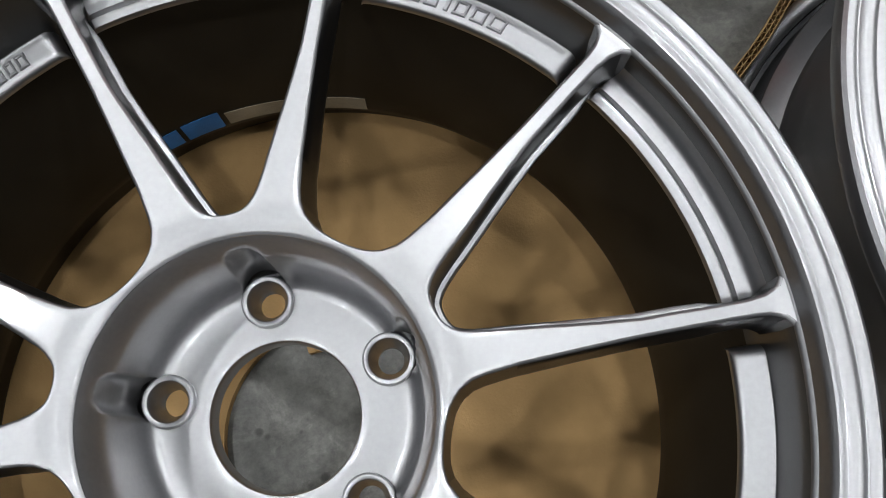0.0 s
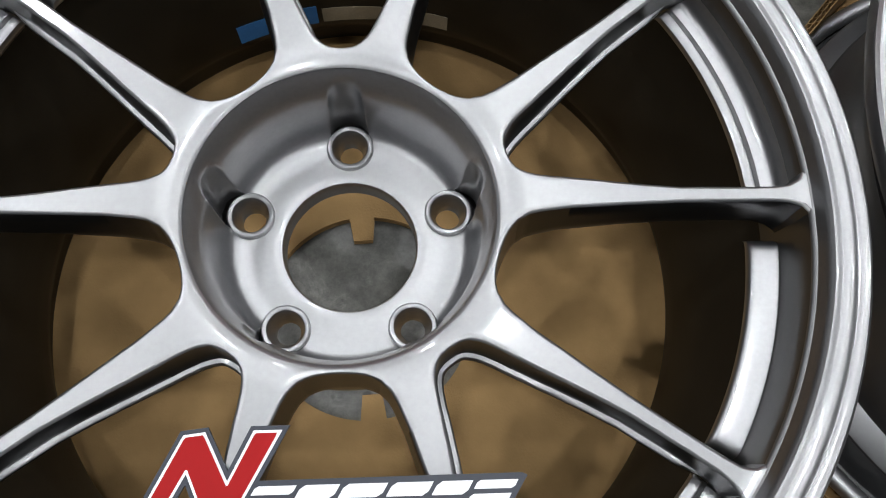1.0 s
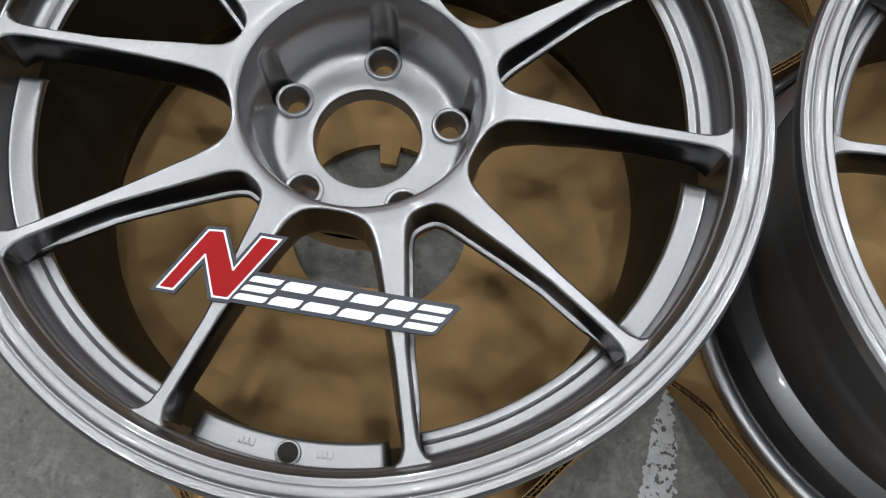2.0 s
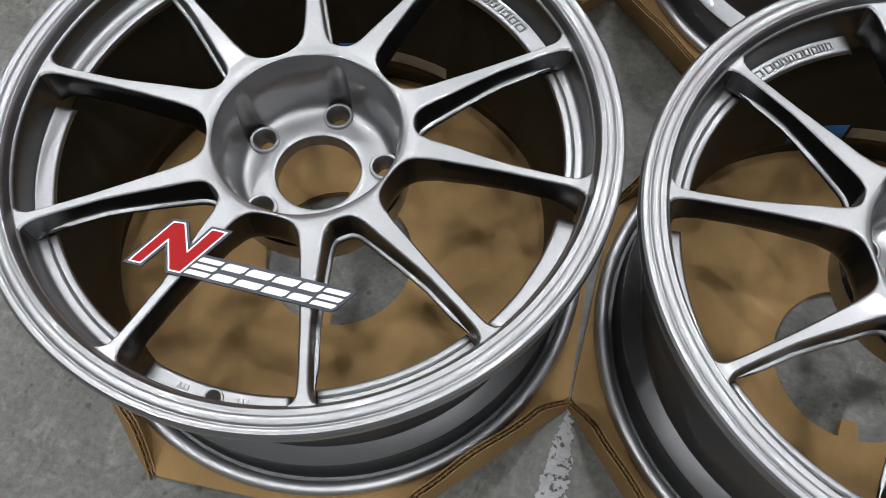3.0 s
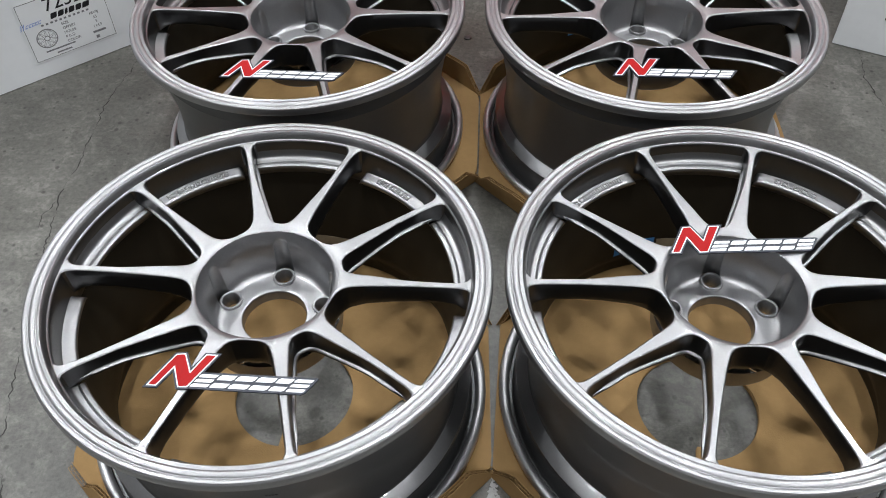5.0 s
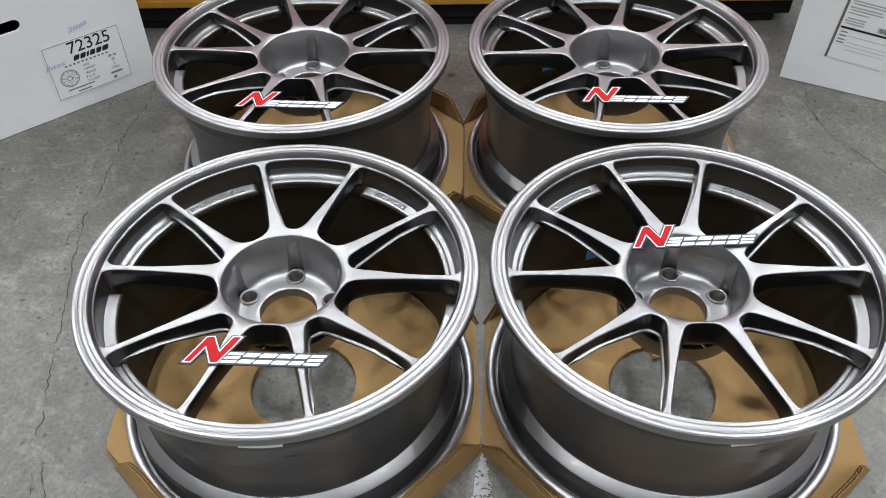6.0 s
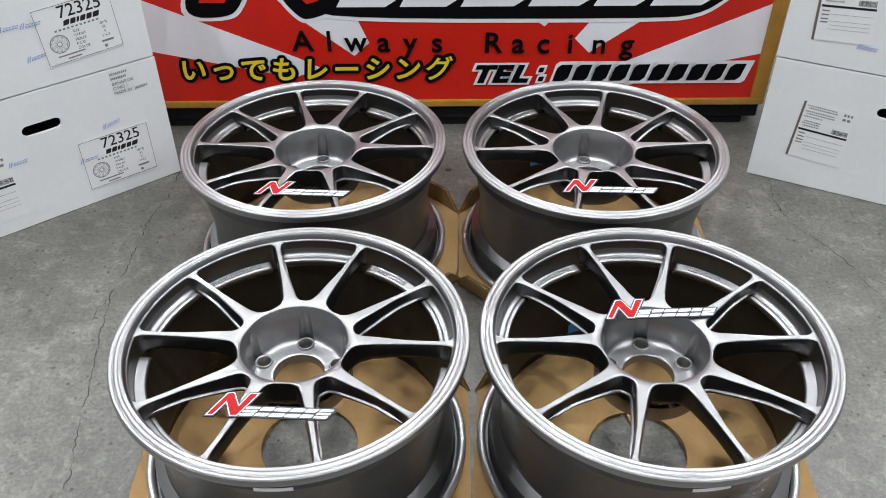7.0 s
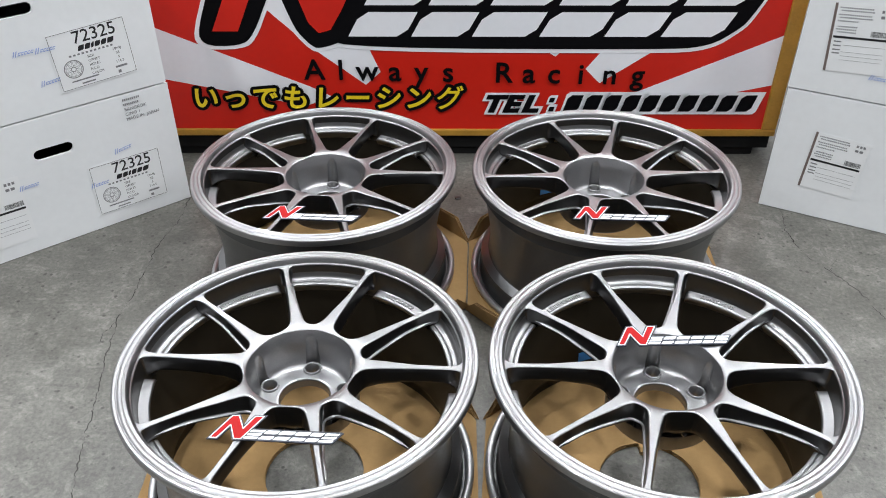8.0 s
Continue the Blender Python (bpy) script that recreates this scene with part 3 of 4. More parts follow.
        for k in (-1, 0, 1):
            box_into(b, 0, 0.0042, 0.0034 * k - 0.0013, 0.0034 * k + 0.0013, 0, 0.0009, 0.0003)
        part("raised_bars", b, SILVER, ledges[270], "small raised cast bars").matrix_local = pose(0, 0, 0, 0, 0, a) @ pose(0.2152, 0, 0.1910)
    return w


WHEELS = [(0.0, 0.0, 0.0), (0.5144, 0.0246, 3.5), (-0.0590, 0.5264, 1.44), (0.4730, 0.5489, 5.90)]
wheel = car_wheel()
wheels = [wheel]
for i, (x, y, a) in enumerate(WHEELS):
    m = pose(x, y, BASE, 0, 0, a)
    if i:
        wheels.append(copy_thing(wheel, m))
    else:
        wheel.matrix_basis = m
# tapes and labels inside the barrels, at heights fitted to the camera's view
for i, w in enumerate(wheels):
    drop = (0.0145, 0.0145, 0.0145, 0.0075)[i]
    part("blue_tape", patch_on(0.2044, 0.2047, 106.5, 115.0, 0.070 - drop, 0.090 - drop, 0.0004), BLUE_TAPE, w, "bright blue tape with dark print")
    part("blue_tape", patch_on(0.2044, 0.2047, 98.6, 105.6, 0.070 - drop, 0.091 - drop, 0.0004), BLUE_TAPE, w, "bright blue tape with dark print")
    part("barrel_label", patch_on(0.2044, 0.2047, 72.0, 97.6, 0.071 - drop, 0.087 - drop, 0.0004), TAN_PAPER, w, "tan paper strip label inside the barrel")
    if i < 2:
        turn = 3.0 * i
        part("barrel_sticker", patch_on(0.2291, 0.2291, -92.4 + turn, -80.1 + turn, 0.1858, 0.1918, 0.0006), PAPER, w, "small white paper sticker under the lip")
        for k in range(4):
            part("ink_mark", patch_on(0.2206, 0.2213, -80.6 + turn + 0.85 * k, -80.05 + turn + 0.85 * k, 0.1490, 0.1520, 0.0004), BARREL_INK, w, "faint dark ink mark on the barrel")


# ---- cardboard pads ----
HOLE, TAB_TIP, TAB_HALF = 0.0762, 0.0578, 0.0093
SHEETS = [(0.0003, 0.0011), (0.0039, 0.0044), (0.0072, PAD)]


def octagon_y(x, reach, s):
    """Reach of an eight-sided pad along +y or -y at this x."""
    return min((reach[k] - x * math.cos(radians(45 * k))) / abs(math.sin(radians(45 * k))) for k in ((1, 2, 3) if s > 0 else (5, 6, 7)))


def hole_r(t):
    """Radius of the pad's round hole, with a square tab on two sides."""
    d = (t - math.pi / 2 + math.pi / 2) % math.pi - math.pi / 2
    if abs(HOLE * math.sin(d)) < TAB_HALF:
        return min(HOLE, TAB_TIP / math.cos(d), TAB_HALF / max(1e-6, abs(math.sin(d))))
    return HOLE


def octagon_r(t, reach):
    return min(reach[k] / math.cos(t - radians(45 * k)) for k in range(8) if math.cos(t - radians(45 * k)) > 0.3)


def liner(reach, z0, z1):
    b = bmesh.new()
    tip, root = math.degrees(math.atan2(TAB_HALF, TAB_TIP)), math.degrees(math.asin(TAB_HALF / HOLE))
    ts = sorted({2 * math.pi * i / 96 for i in range(96)} | {radians(22.5 + 45 * i + d) for i in range(8) for d in (-0.6, 0, 0.6)} | {radians(c + sg * e) for c in (90, 270) for sg in (-1, 1) for e in (tip, root - 0.02, root + 0.02)})
    rows = [[(f(t) * math.cos(t), f(t) * math.sin(t), z) for t in ts] for f, z in ((hole_r, z0), (hole_r, z1), (lambda t: octagon_r(t, reach), z1), (lambda t: octagon_r(t, reach), z0))]
    grid_into(b, rows, closed=True, wrap=True)
    return b


def fluting(reach, z0, z1, phase):
    b = bmesh.new()
    n = 640
    rows = {1: [], -1: []}
    for i in range(n + 1):
        x = -reach[4] * 0.996 + (reach[0] + reach[4]) * 0.996 * i / n
        z = (z0 + z1) / 2 + ((z1 - z0) / 2 - 0.0003) * math.sin(2 * math.pi * x / 0.0064 + phase)
        inner = math.sqrt(max(0, (HOLE + 0.001) ** 2 - x * x))
        for s in (1, -1):
            y = octagon_y(x, reach, s) - 0.0004
            rows[s].append([(x, s * inner, z - 0.0003), (x, s * y, z - 0.0003), (x, s * y, z + 0.0003), (x, s * inner, z + 0.0003)])
    for s in (1, -1):
        grid_into(b, rows[s], closed=True)
    return b


FLAP_TOP, FLAP_CUT = 0.0465, 0.0425


def flap_top(u, half, short):
    """Height of a corner flap at u along its crease; its ends are cut at a slant, one end shorter by short."""
    return min(FLAP_TOP, 0.0020 + (half - abs(u) - (short if u > 0 else 0)) * FLAP_TOP / FLAP_CUT)


def flap_sheet(half, w0, w1, low, lean):
    """One paper sheet of an upturned corner flap: u along the crease, w outwards, v up."""
    b = bmesh.new()
    us = sorted({-half + 2 * half * i / 28 for i in range(29)} | {-half + FLAP_CUT, half - FLAP_CUT - lean[2], half - lean[2]})
    rows = []
    for u in us:
        top = max(low + 0.0004, flap_top(u, half, lean[2]))
        bow = 0.0012 * math.sin(7 * u / half + 40 * half)
        tilt = (lean[0] + (lean[1] - lean[0]) * (u + half) / (2 * half) + bow) / FLAP_TOP
        line = [(u, w + tilt * v, v) for w, v in ((w0, low), (w0, (low + top) / 2), (w0, top), (w1, top), (w1, (low + top) / 2), (w1, low))]
        rows.append(line)
    grid_into(b, rows, closed=True)
    return b


def flap_flutes(half, lean, seed):
    """Two rows of wavy paper between the sheets of a flap."""
    b = bmesh.new()
    rnd = random.Random(seed)
    for w0, w1, phase in ((0.0008, 0.0036, rnd.uniform(0, 6)), (0.0042, 0.0070, rnd.uniform(0, 6))):
        rows = []
        n = int(2 * half / 0.0009)
        for i in range(n + 1):
            u = -half + 0.003 + (2 * half - 0.006) * i / n
            top = max(0.0065, flap_top(u, half, lean[2]) - 0.0006 - rnd.uniform(0, 0.0012))
            bow = 0.0012 * math.sin(7 * u / half + 40 * half)
            tilt = (lean[0] + (lean[1] - lean[0]) * (u + half) / (2 * half) + bow) / FLAP_TOP
            w = (w0 + w1) / 2 + ((w1 - w0) / 2 - 0.0001) * math.sin(2 * math.pi * u / 0.0080 + phase)
            rows.append([(u, w + d + tilt * v, v) for d, v in ((-0.0003, 0.006), (-0.0003, top), (0.0003, top), (0.0003, 0.006))])
        grid_into(b, rows, closed=True)
    return b


def cardboard_pad(reach, leans, m):
    """A double-wall sheet with four upturned corner flaps; reach is the distance of its eight sides from the hole's middle."""
    p = thing("cardboard_pad", "brown corrugated cardboard tray with upturned corner flaps and round hole", "cardboard pad", m, group="cardboard pads")
    for nm, (z0, z1) in zip(("bottom_sheet", "middle_sheet", "top_sheet"), SHEETS):
        part(nm, liner(reach, z0, z1), CARD, p, smooth=0)
    part("fluting", fluting(reach, 0.0011, 0.0039, 0), CARD_DARK, p, "wavy fluting seen along the cut edge")
    part("fluting", fluting(reach, 0.0044, 0.0072, 1.5), CARD_DARK, p, "wavy fluting seen along the cut edge")
    for k in (1, 3, 5, 7):
        lean = ((*leans[k], 0.0) if k in leans else (0.001, 0.002, 0.0))[:3]
        a = radians(45 * k)
        d = Vector((math.cos(a), math.sin(a)))
        s = Vector((-d.y, d.x))
        ends = []
        for q in (k - 1, k + 1):
            e = radians(45 * q)
            c = Vector((math.cos(e), math.sin(e)))
            ends.append((reach[q % 8] - reach[k] * c.dot(d)) / c.dot(s))
        half, mid = (ends[1] - ends[0]) / 2, (ends[0] + ends[1]) / 2
        base = Matrix.Translation((*(d * reach[k] + s * mid), 0)) @ Matrix.Rotation(a - math.pi / 2, 4, "Z")
        f = part("flap", flap_sheet(half, 0.0004, 0.0012, PAD - 0.001, lean), CARD, p, "upturned corner flap with slanted ends", 50)
        f.matrix_local = base
        part("liner", flap_sheet(half - 0.0006, 0.0036, 0.0041, 0.004, lean), CARD, f, smooth=50)
        part("liner", flap_sheet(half, 0.0068, 0.0076, 0.0004, lean), CARD, f, smooth=50)
        part("fluting", flap_flutes(half, lean, 10 * k), CARD_DARK, f, "wavy fluting along the flap's cut edge")
    return p


# middle of the hole, turn, middle of the octagon from there, sides that differ, outward lean of the corner flaps at both ends
SIDE = 0.2570
PADS = [
    (0.0012, -0.0060, 3.1, (-0.0032, 0.0070), {}, {7: (-0.004, -0.002), 5: (-0.017, -0.004, 0.034)}),
    (0.5190, 0.0090, -1.0, (0.0010, 0.0010), {}, {5: (0.006, 0.0), 7: (-0.004, -0.002)}),
    (-0.0460, 0.5220, 1.5, (0.0, 0.0), {0: 0.2625}, {7: (0.016, 0.016), 3: (0.014, 0.014), 1: (0.002, 0.002)}),
    (0.4760, 0.5320, 1.5, (0.0, 0.0), {}, {5: (0.012, 0.015), 1: (0.006, 0.006), 3: (0.002, 0.002)}),
]
for x, y, a, (ox, oy), sides, leans in PADS:
    reach = [(sides[k] if k in sides else SIDE) + ox * math.cos(radians(45 * k)) + oy * math.sin(radians(45 * k)) for k in range(8)]
    cardboard_pad(reach, leans, pose(x, y, 0, 0, 0, a))


# ---- logo plates on the wheels ----
def slanted(x0, x1, y0, y1, lean, cut=0.18):
    """A leaning block with cut corners."""
    h, w = y1 - y0, x1 - x0
    c = cut * h
    pts = [(x0, y0), (x1 - c, y0), (x1, y0 + c), (x1, y1), (x0 + c, y1), (x0, y1 - c)]
    return [(x + lean * (y - y0), y) for x, y in pts]


def grown(outline, d):
    """An outline moved outwards by d, with blunted tips."""
    n = len(outline)
    turn = sum(outline[i][0] * outline[(i + 1) % n][1] - outline[(i + 1) % n][0] * outline[i][1] for i in range(n))
    sg = 1 if turn > 0 else -1
    res = []
    for i in range(n):
        p, q, r = Vector(outline[i - 1]), Vector(outline[i]), Vector(outline[(i + 1) % n])
        a, c = (q - p).normalized(), (r - q).normalized()
        na, nc = Vector((a.y, -a.x)) * sg, Vector((c.y, -c.x)) * sg
        m = (na + nc)
        if (a.x * c.y - a.y * c.x) * sg < 0:
            m.normalize()
            res.append(tuple(q + m * d / max(0.35, m.dot(na))))
        elif m.length < 0.9:
            res += [tuple(q + (na + a * 0.5) * d), tuple(q + (nc - c * 0.5) * d)]
        else:
            m.normalize()
            res.append(tuple(q + m * d / max(0.5, m.dot(na))))
    return res


def softened(outline, share=0.18):
    """An outline with its corners cut short."""
    res = []
    n = len(outline)
    for i in range(n):
        p, q, r = Vector(outline[i - 1]), Vector(outline[i]), Vector(outline[(i + 1) % n])
        res += [tuple(q + (p - q) * share), tuple(q + (r - q) * share)]
    return res


ZIG = [(-0.0841, -0.0158), (-0.0767, -0.0158), (-0.0638, 0.0078), (-0.0535, -0.0160), (-0.0455, -0.0158), (-0.0250, 0.0217), (-0.0348, 0.0217), (-0.0462, -0.0010), (-0.0572, 0.0214), (-0.0652, 0.0205)]


def logo_plate():
    g = thing("logo_plate", "charcoal cut-out plate with red zigzag and white blocks on the spokes", "logo plate", group="logo plates")
    b = bmesh.new()
    plate_into(b, grown(ZIG, 0.0031), 0, 0.0016)
    part("backing", b, NAVY_VINYL, g, "charcoal backing of the zigzag", 0)
    b = bmesh.new()
    plate_into(b, [(-0.0475, -0.0181), (0.0690, -0.0181), (0.0732, -0.0158), (0.0838, 0.0008), (0.0815, 0.0020), (-0.0330, 0.0016), (-0.0380, 0.0002)], 0, 0.00155)
    part("backing", b, NAVY_VINYL, g, "charcoal backing of the white blocks", 0)
    b = bmesh.new()
    plate_into(b, grown(ZIG, 0.0012), 0.0016, 0.0018)
    part("white_edge", b, WHITE_VINYL, g, smooth=0)
    b = bmesh.new()
    plate_into(b, softened(ZIG, 0.04), 0.0018, 0.0020)
    part("red_zigzag", b, RED_FOIL, g, "glossy red zigzag stripe", 0)
    x = -0.0425
    for i, w in enumerate((0.0175, 0.0165, 0.0185, 0.0175, 0.0150, 0.0175)):
        b = bmesh.new()
        low = -0.0158
        for y0, y1 in ((0.0, 0.0037), (0.0056, 0.0093), (0.0113, 0.0150)) if i in (0, 5) else ((0.0, 0.0054), (0.0092, 0.0150)):
            plate_into(b, slanted(x + 0.58 * y0, x + w + 0.58 * y0, low + y0, low + y1, 0.58, 0.3), 0.0015, 0.0019)
        part("white_block", b, WHITE_VINYL, g, smooth=0)
        x += w + 0.0022
    return g


LOGOS = [(-0.0830, -0.1475, 0.2232, 0.0), (0.4530, 0.0610, 0.2228, 5.2), (-0.1340, 0.3540, 0.2234, -0.4), (0.4110, 0.3870, 0.2234, 0.6)]
plate = logo_plate()
for i, (x, y, z, a) in enumerate(LOGOS):
    m = pose(x, y, BASE + z, 0, 0, a) @ pose(0.082, 0.0195, 0)
    if i:
        copy_thing(plate, m)
    else:
        plate.matrix_basis = m


# ---- cartons ----
def panel_with_slot(b, w, h, slot, thick):
    """A front panel with a rounded hand slot; slot is (x, z, half length, radius) or None."""
    if not slot:
        box_into(b, 0, w, 0, thick, 0, h, 0.0015)
        return
    sx, sz, hl, r = slot
    ring = []
    n = 8
    for i in range(n + 1):
        a = -math.pi / 2 + math.pi * i / n
        ring.append((sx + hl + r * math.cos(a), sz + r * math.sin(a)))
    for i in range(n + 1):
        a = math.pi / 2 + math.pi * i / n
        ring.append((sx - hl + r * math.cos(a), sz + r * math.sin(a)))
    outer = []
    for x, z in ring:
        dx, dz = x - sx, z - sz
        f = min((w - sx if dx > 0 else sx) / max(abs(dx), 1e-6), (h - sz if dz > 0 else sz) / max(abs(dz), 1e-6))
        outer.append((sx + dx * f, sz + dz * f))
    corners = [(w, 0), (w, h), (0, h), (0, 0)]
    pairs = list(zip(ring, outer))
    for cx, cz in corners:
        a = math.atan2(cz - sz, cx - sx)
        near = min(range(len(pairs)), key=lambda i: abs((math.atan2(pairs[i][1][1] - sz, pairs[i][1][0] - sx) - a + math.pi) % (2 * math.pi) - math.pi))
        pairs[near] = (pairs[near][0], (cx, cz))
    rows = [[(p[0], y, p[1]) for p in (q[k] for q in pairs)] for k, y in ((0, thick), (0, 0.0), (1, 0.0), (1, thick))]
    grid_into(b, rows, closed=True, wrap=True)


def carton(slot):
    c = thing("carton", "white corrugated carton with a hand slot beside the banner", "carton", group="white cartons")
    W, D, HH, T = 0.52, 0.52, 0.2890, 0.006
    b = bmesh.new()
    panel_with_slot(b, W, HH, slot, T)
    part("front_panel", b, WHITE_CARD, c, "white panel with a rounded hand slot" if slot else "", 0)
    b = bmesh.new()
    box_into(b, 0, W, D - T, D, 0, HH, 0.0015)
    part("back_panel", b, WHITE_CARD, c, smooth=0)
    for x in (0.0005, W - T - 0.0005):
        b = bmesh.new()
        box_into(b, x, x + T, T + 0.0002, D - T - 0.0002, 0, HH, 0.0015)
        part("side_panel", b, WHITE_CARD, c, smooth=0)
    b = bmesh.new()
    box_into(b, T, W - T, T, D - T, 0.001, 0.006)
    part("bottom_panel", b, BLACK_BASE, c, smooth=0)
    for y0, y1 in ((0.0015, D / 2 - 0.001), (D / 2 + 0.001, D - 0.0015)):
        b = bmesh.new()
        box_into(b, 0.001, W - 0.001, y0, y1, HH - 0.0045, HH + 0.0005, 0.001)
        part("top_flap", b, WHITE_CARD, c, smooth=0)
    return c


FACE = Matrix.Rotation(radians(90), 4, "X")


def on_face(x, z, lift=0.0008, spin=0.0):
    """A place on a carton's or the banner's front."""
    return pose(x, -lift, z) @ FACE @ pose(0, 0, 0, 0, 0, spin)


def bars_into(b, spans):
    for x0, x1, y0, y1 in spans:
        plate_into(b, [(x0, y0), (x1, y0), (x1, y1), (x0, y1)], 0, 0.0003)


def product_label(x, z, w, h):
    """The printed product label of a carton, as a thing of its own on the panel."""
    lab = thing("product_label", "white product label with thin black border and wheel drawing", "label", group="product labels")
    b = bmesh.new()
    bars_into(b, [(-0.003, w + 0.003, -0.003, h + 0.003)])
    part("paper", b, PAPER, lab, smooth=0)
    b = bmesh.new()
    t = 0.0007
    bars_into(b, [(0, w, 0, t), (0, w, h - t, h), (0, t, t, h - t), (w - t, w, t, h - t)])
    o = part("border", b, BLACK_INK, lab, smooth=0)
    o.location.z = 0.0003
    up = pose(0, 0, 0.0003)
    lettering("number", "72325", 0.0350, BLACK_INK, lab, up @ pose(w * 0.30, h * 0.765, 0), "large black printed number", grow=0.0002)
    xx = w * 0.33
    for i, ww in enumerate((0.0115, 0.0105, 0.005, 0.0105, 0.0105, 0.0125)):
        part("name_bar", plate_into(bmesh.new(), slanted(xx, xx + ww, h * 0.625, h * 0.625 + 0.0105, 0.3, 0.2), 0.0003, 0.0006), BLACK_INK, lab, "bold black slanted bar", 0)
        xx += ww + 0.0022
    b = bmesh.new()
    bars_into(b, [(w * (0.2 + 0.055 * i), w * (0.2 + 0.055 * i) + 0.0045, h * 0.555, h * 0.555 + 0.0035) for i in range(11)])
    part("print_bars", b, GREY_INK, lab, smooth=0).location.z = 0.0003
    for i, (p, q) in enumerate((("SIZE", "18×9J"), ("OFFSET", "35"), ("HOLES", "5"), ("P.C.D", "114.3"), ("COLOR", ""))):
        y = h * (0.47 - 0.078 * i)
        lettering("print", p, 0.0072, BLACK_INK, lab, up @ pose(w * 0.42, y, 0))
        if q:
            lettering("print", q, 0.0076, BLACK_INK, lab, up @ pose(w * 0.82, y, 0), align="CENTER")
    for q in [(w * 0.74, w * 0.90, h * 0.145, h * 0.145 + 0.004), (w * 0.14, w * 0.50, h * 0.11, h * 0.11 + 0.0028), (w * 0.26, w * 0.44, h * 0.04, h * 0.04 + 0.0028), (w * 0.76, w * 0.76 + 0.006, h * 0.045, h * 0.045 + 0.006)]:
        b = bmesh.new()
        bars_into(b, [q])
        part("print_bar", b, GREY_INK, lab, smooth=0).location.z = 0.0003
    b = bmesh.new()
    cx, cy, rr = w * 0.21, h * 0.34, h * 0.165
    for r0, r1 in ((rr * 0.9, rr), (rr * 0.78, rr * 0.82), (rr * 0.2, rr * 0.28)):
        rows = [[(cx + r * math.cos(2 * math.pi * i / 32), cy + r * math.sin(2 * math.pi * i / 32), 0.0005) for i in range(32)] for r in (r0, r1)]
        grid_into(b, rows, closed=True)
    for i in range(10):
        a = radians(18 + 36 * i)
        d, n = Vector((math.cos(a), math.sin(a))), Vector((-math.sin(a), math.cos(a)))
        for s in (-1, 1):
            p0, p1 = Vector((cx, cy)) + d * rr * 0.27 + n * s * rr * 0.09, Vector((cx, cy)) + d * rr * 0.9 + n * s * rr * 0.04
            b.faces.new([b.verts.new((*q, 0.0005)) for q in (p0 - n * 0.0003, p0 + n * 0.0003, p1 + n * 0.0003, p1 - n * 0.0003)])
    part("wheel_drawing", b, GREY_INK, lab, "thin line drawing of a ten-spoke wheel", 0)
    return lab


def shipping_label(w, h):
    """A shipping form: brown side band, small print, a black band and ruled lines."""
    s = thing("shipping_label", "pale shipping form with small print, a black band and ruled lines", "label", group="shipping labels")
    b = bmesh.new()
    bars_into(b, [(0, w, 0, h)])
    part("paper", b, PAPER, s, smooth=0)
    b = bmesh.new()
    bars_into(b, [(0, 0.005, 0, h)])
    part("side_band", b, BROWN_INK, s, "dark brown band", 0).location.z = 0.0003
    b = bmesh.new()
    bars_into(b, [(0.007, w - 0.004, h * 0.50, h * 0.50 + 0.0045)])
    part("black_band", b, BLACK_INK, s, smooth=0).location.z = 0.0003
    rnd = random.Random(4)
    b = bmesh.new()
    for k, y in enumerate((0.93, 0.89, 0.83, 0.79, 0.74, 0.66, 0.62, 0.58)):
        x = 0.010 + 0.003 * (k % 2)
        end = w * (0.62 if k in (0, 1, 2, 3) else 0.42)
        while x < end:
            l = rnd.uniform(0.0018, 0.0032)
            bars_into(b, [(x, x + l, h * y, h * y + 0.0026)])
            x += l + 0.0012
    for y in (0.44, 0.38, 0.32, 0.27):
        bars_into(b, [(0.010, 0.024, h * y, h * y + 0.0026)])
    part("small_print", b, GREY_INK, s, "rows of tiny grey print", 0).location.z = 0.0003
    b = bmesh.new()
    for y in (0.30, 0.24, 0.18, 0.40):
        bars_into(b, [(0.026, w - 0.008, h * y, h * y + 0.0005)])
    part("ruled_lines", b, GREY_INK, s, smooth=0).location.z = 0.0003
    b = bmesh.new()
    x = w * 0.66
    while x < w - 0.006:
        l = rnd.uniform(0.0004, 0.0012)
        bars_into(b, [(x, x + l, h * 0.555, h * 0.555 + 0.011)])
        x += l + rnd.uniform(0.0005, 0.001)
    part("stripe_code", b, BLACK_INK, s, "grey block of fine upright stripes", 0).location.z = 0.0003
    b = bmesh.new()
    bars_into(b, [(w * 0.76, w * 0.80, h * 0.90, h * 0.94), (w * 0.82, w * 0.86, h * 0.90, h * 0.94), (w * 0.88, w * 0.92, h * 0.90, h * 0.94), (w * 0.76, w * 0.82, h * 0.82, h * 0.86), (w * 0.84, w * 0.90, h * 0.82, h * 0.86)])
    part("code_bars", b, GREY_INK, s, smooth=0).location.z = 0.0003
    return s


def stamp(m, lean=0.4):
    """A small blue printed mark: a slanted block and a bar."""
    s = thing("blue_stamp", "small pale blue printed mark on the white carton", "stamp", m, group="blue stamps")
    strokes = [(0, 0.0016, 0, 0.012), (0.0042, 0.0058, 0, 0.012)]
    for i in range(5):
        x = 0.009 + 0.0058 * i
        strokes += [(x, x + 0.0046, 0.002, 0.0033), (x + 0.0005, x + 0.0050, 0.0066, 0.0079), (x + 0.0003, x + 0.0013, 0.0036, 0.0063)]
    for x0, x1, y0, y1 in strokes:
        part("mark", plate_into(bmesh.new(), slanted(x0 + lean * y0, x1 + lean * y0, y0, y1, lean, 0.1), 0, 0.0003), BLUE_INK, s, smooth=0)
    return s


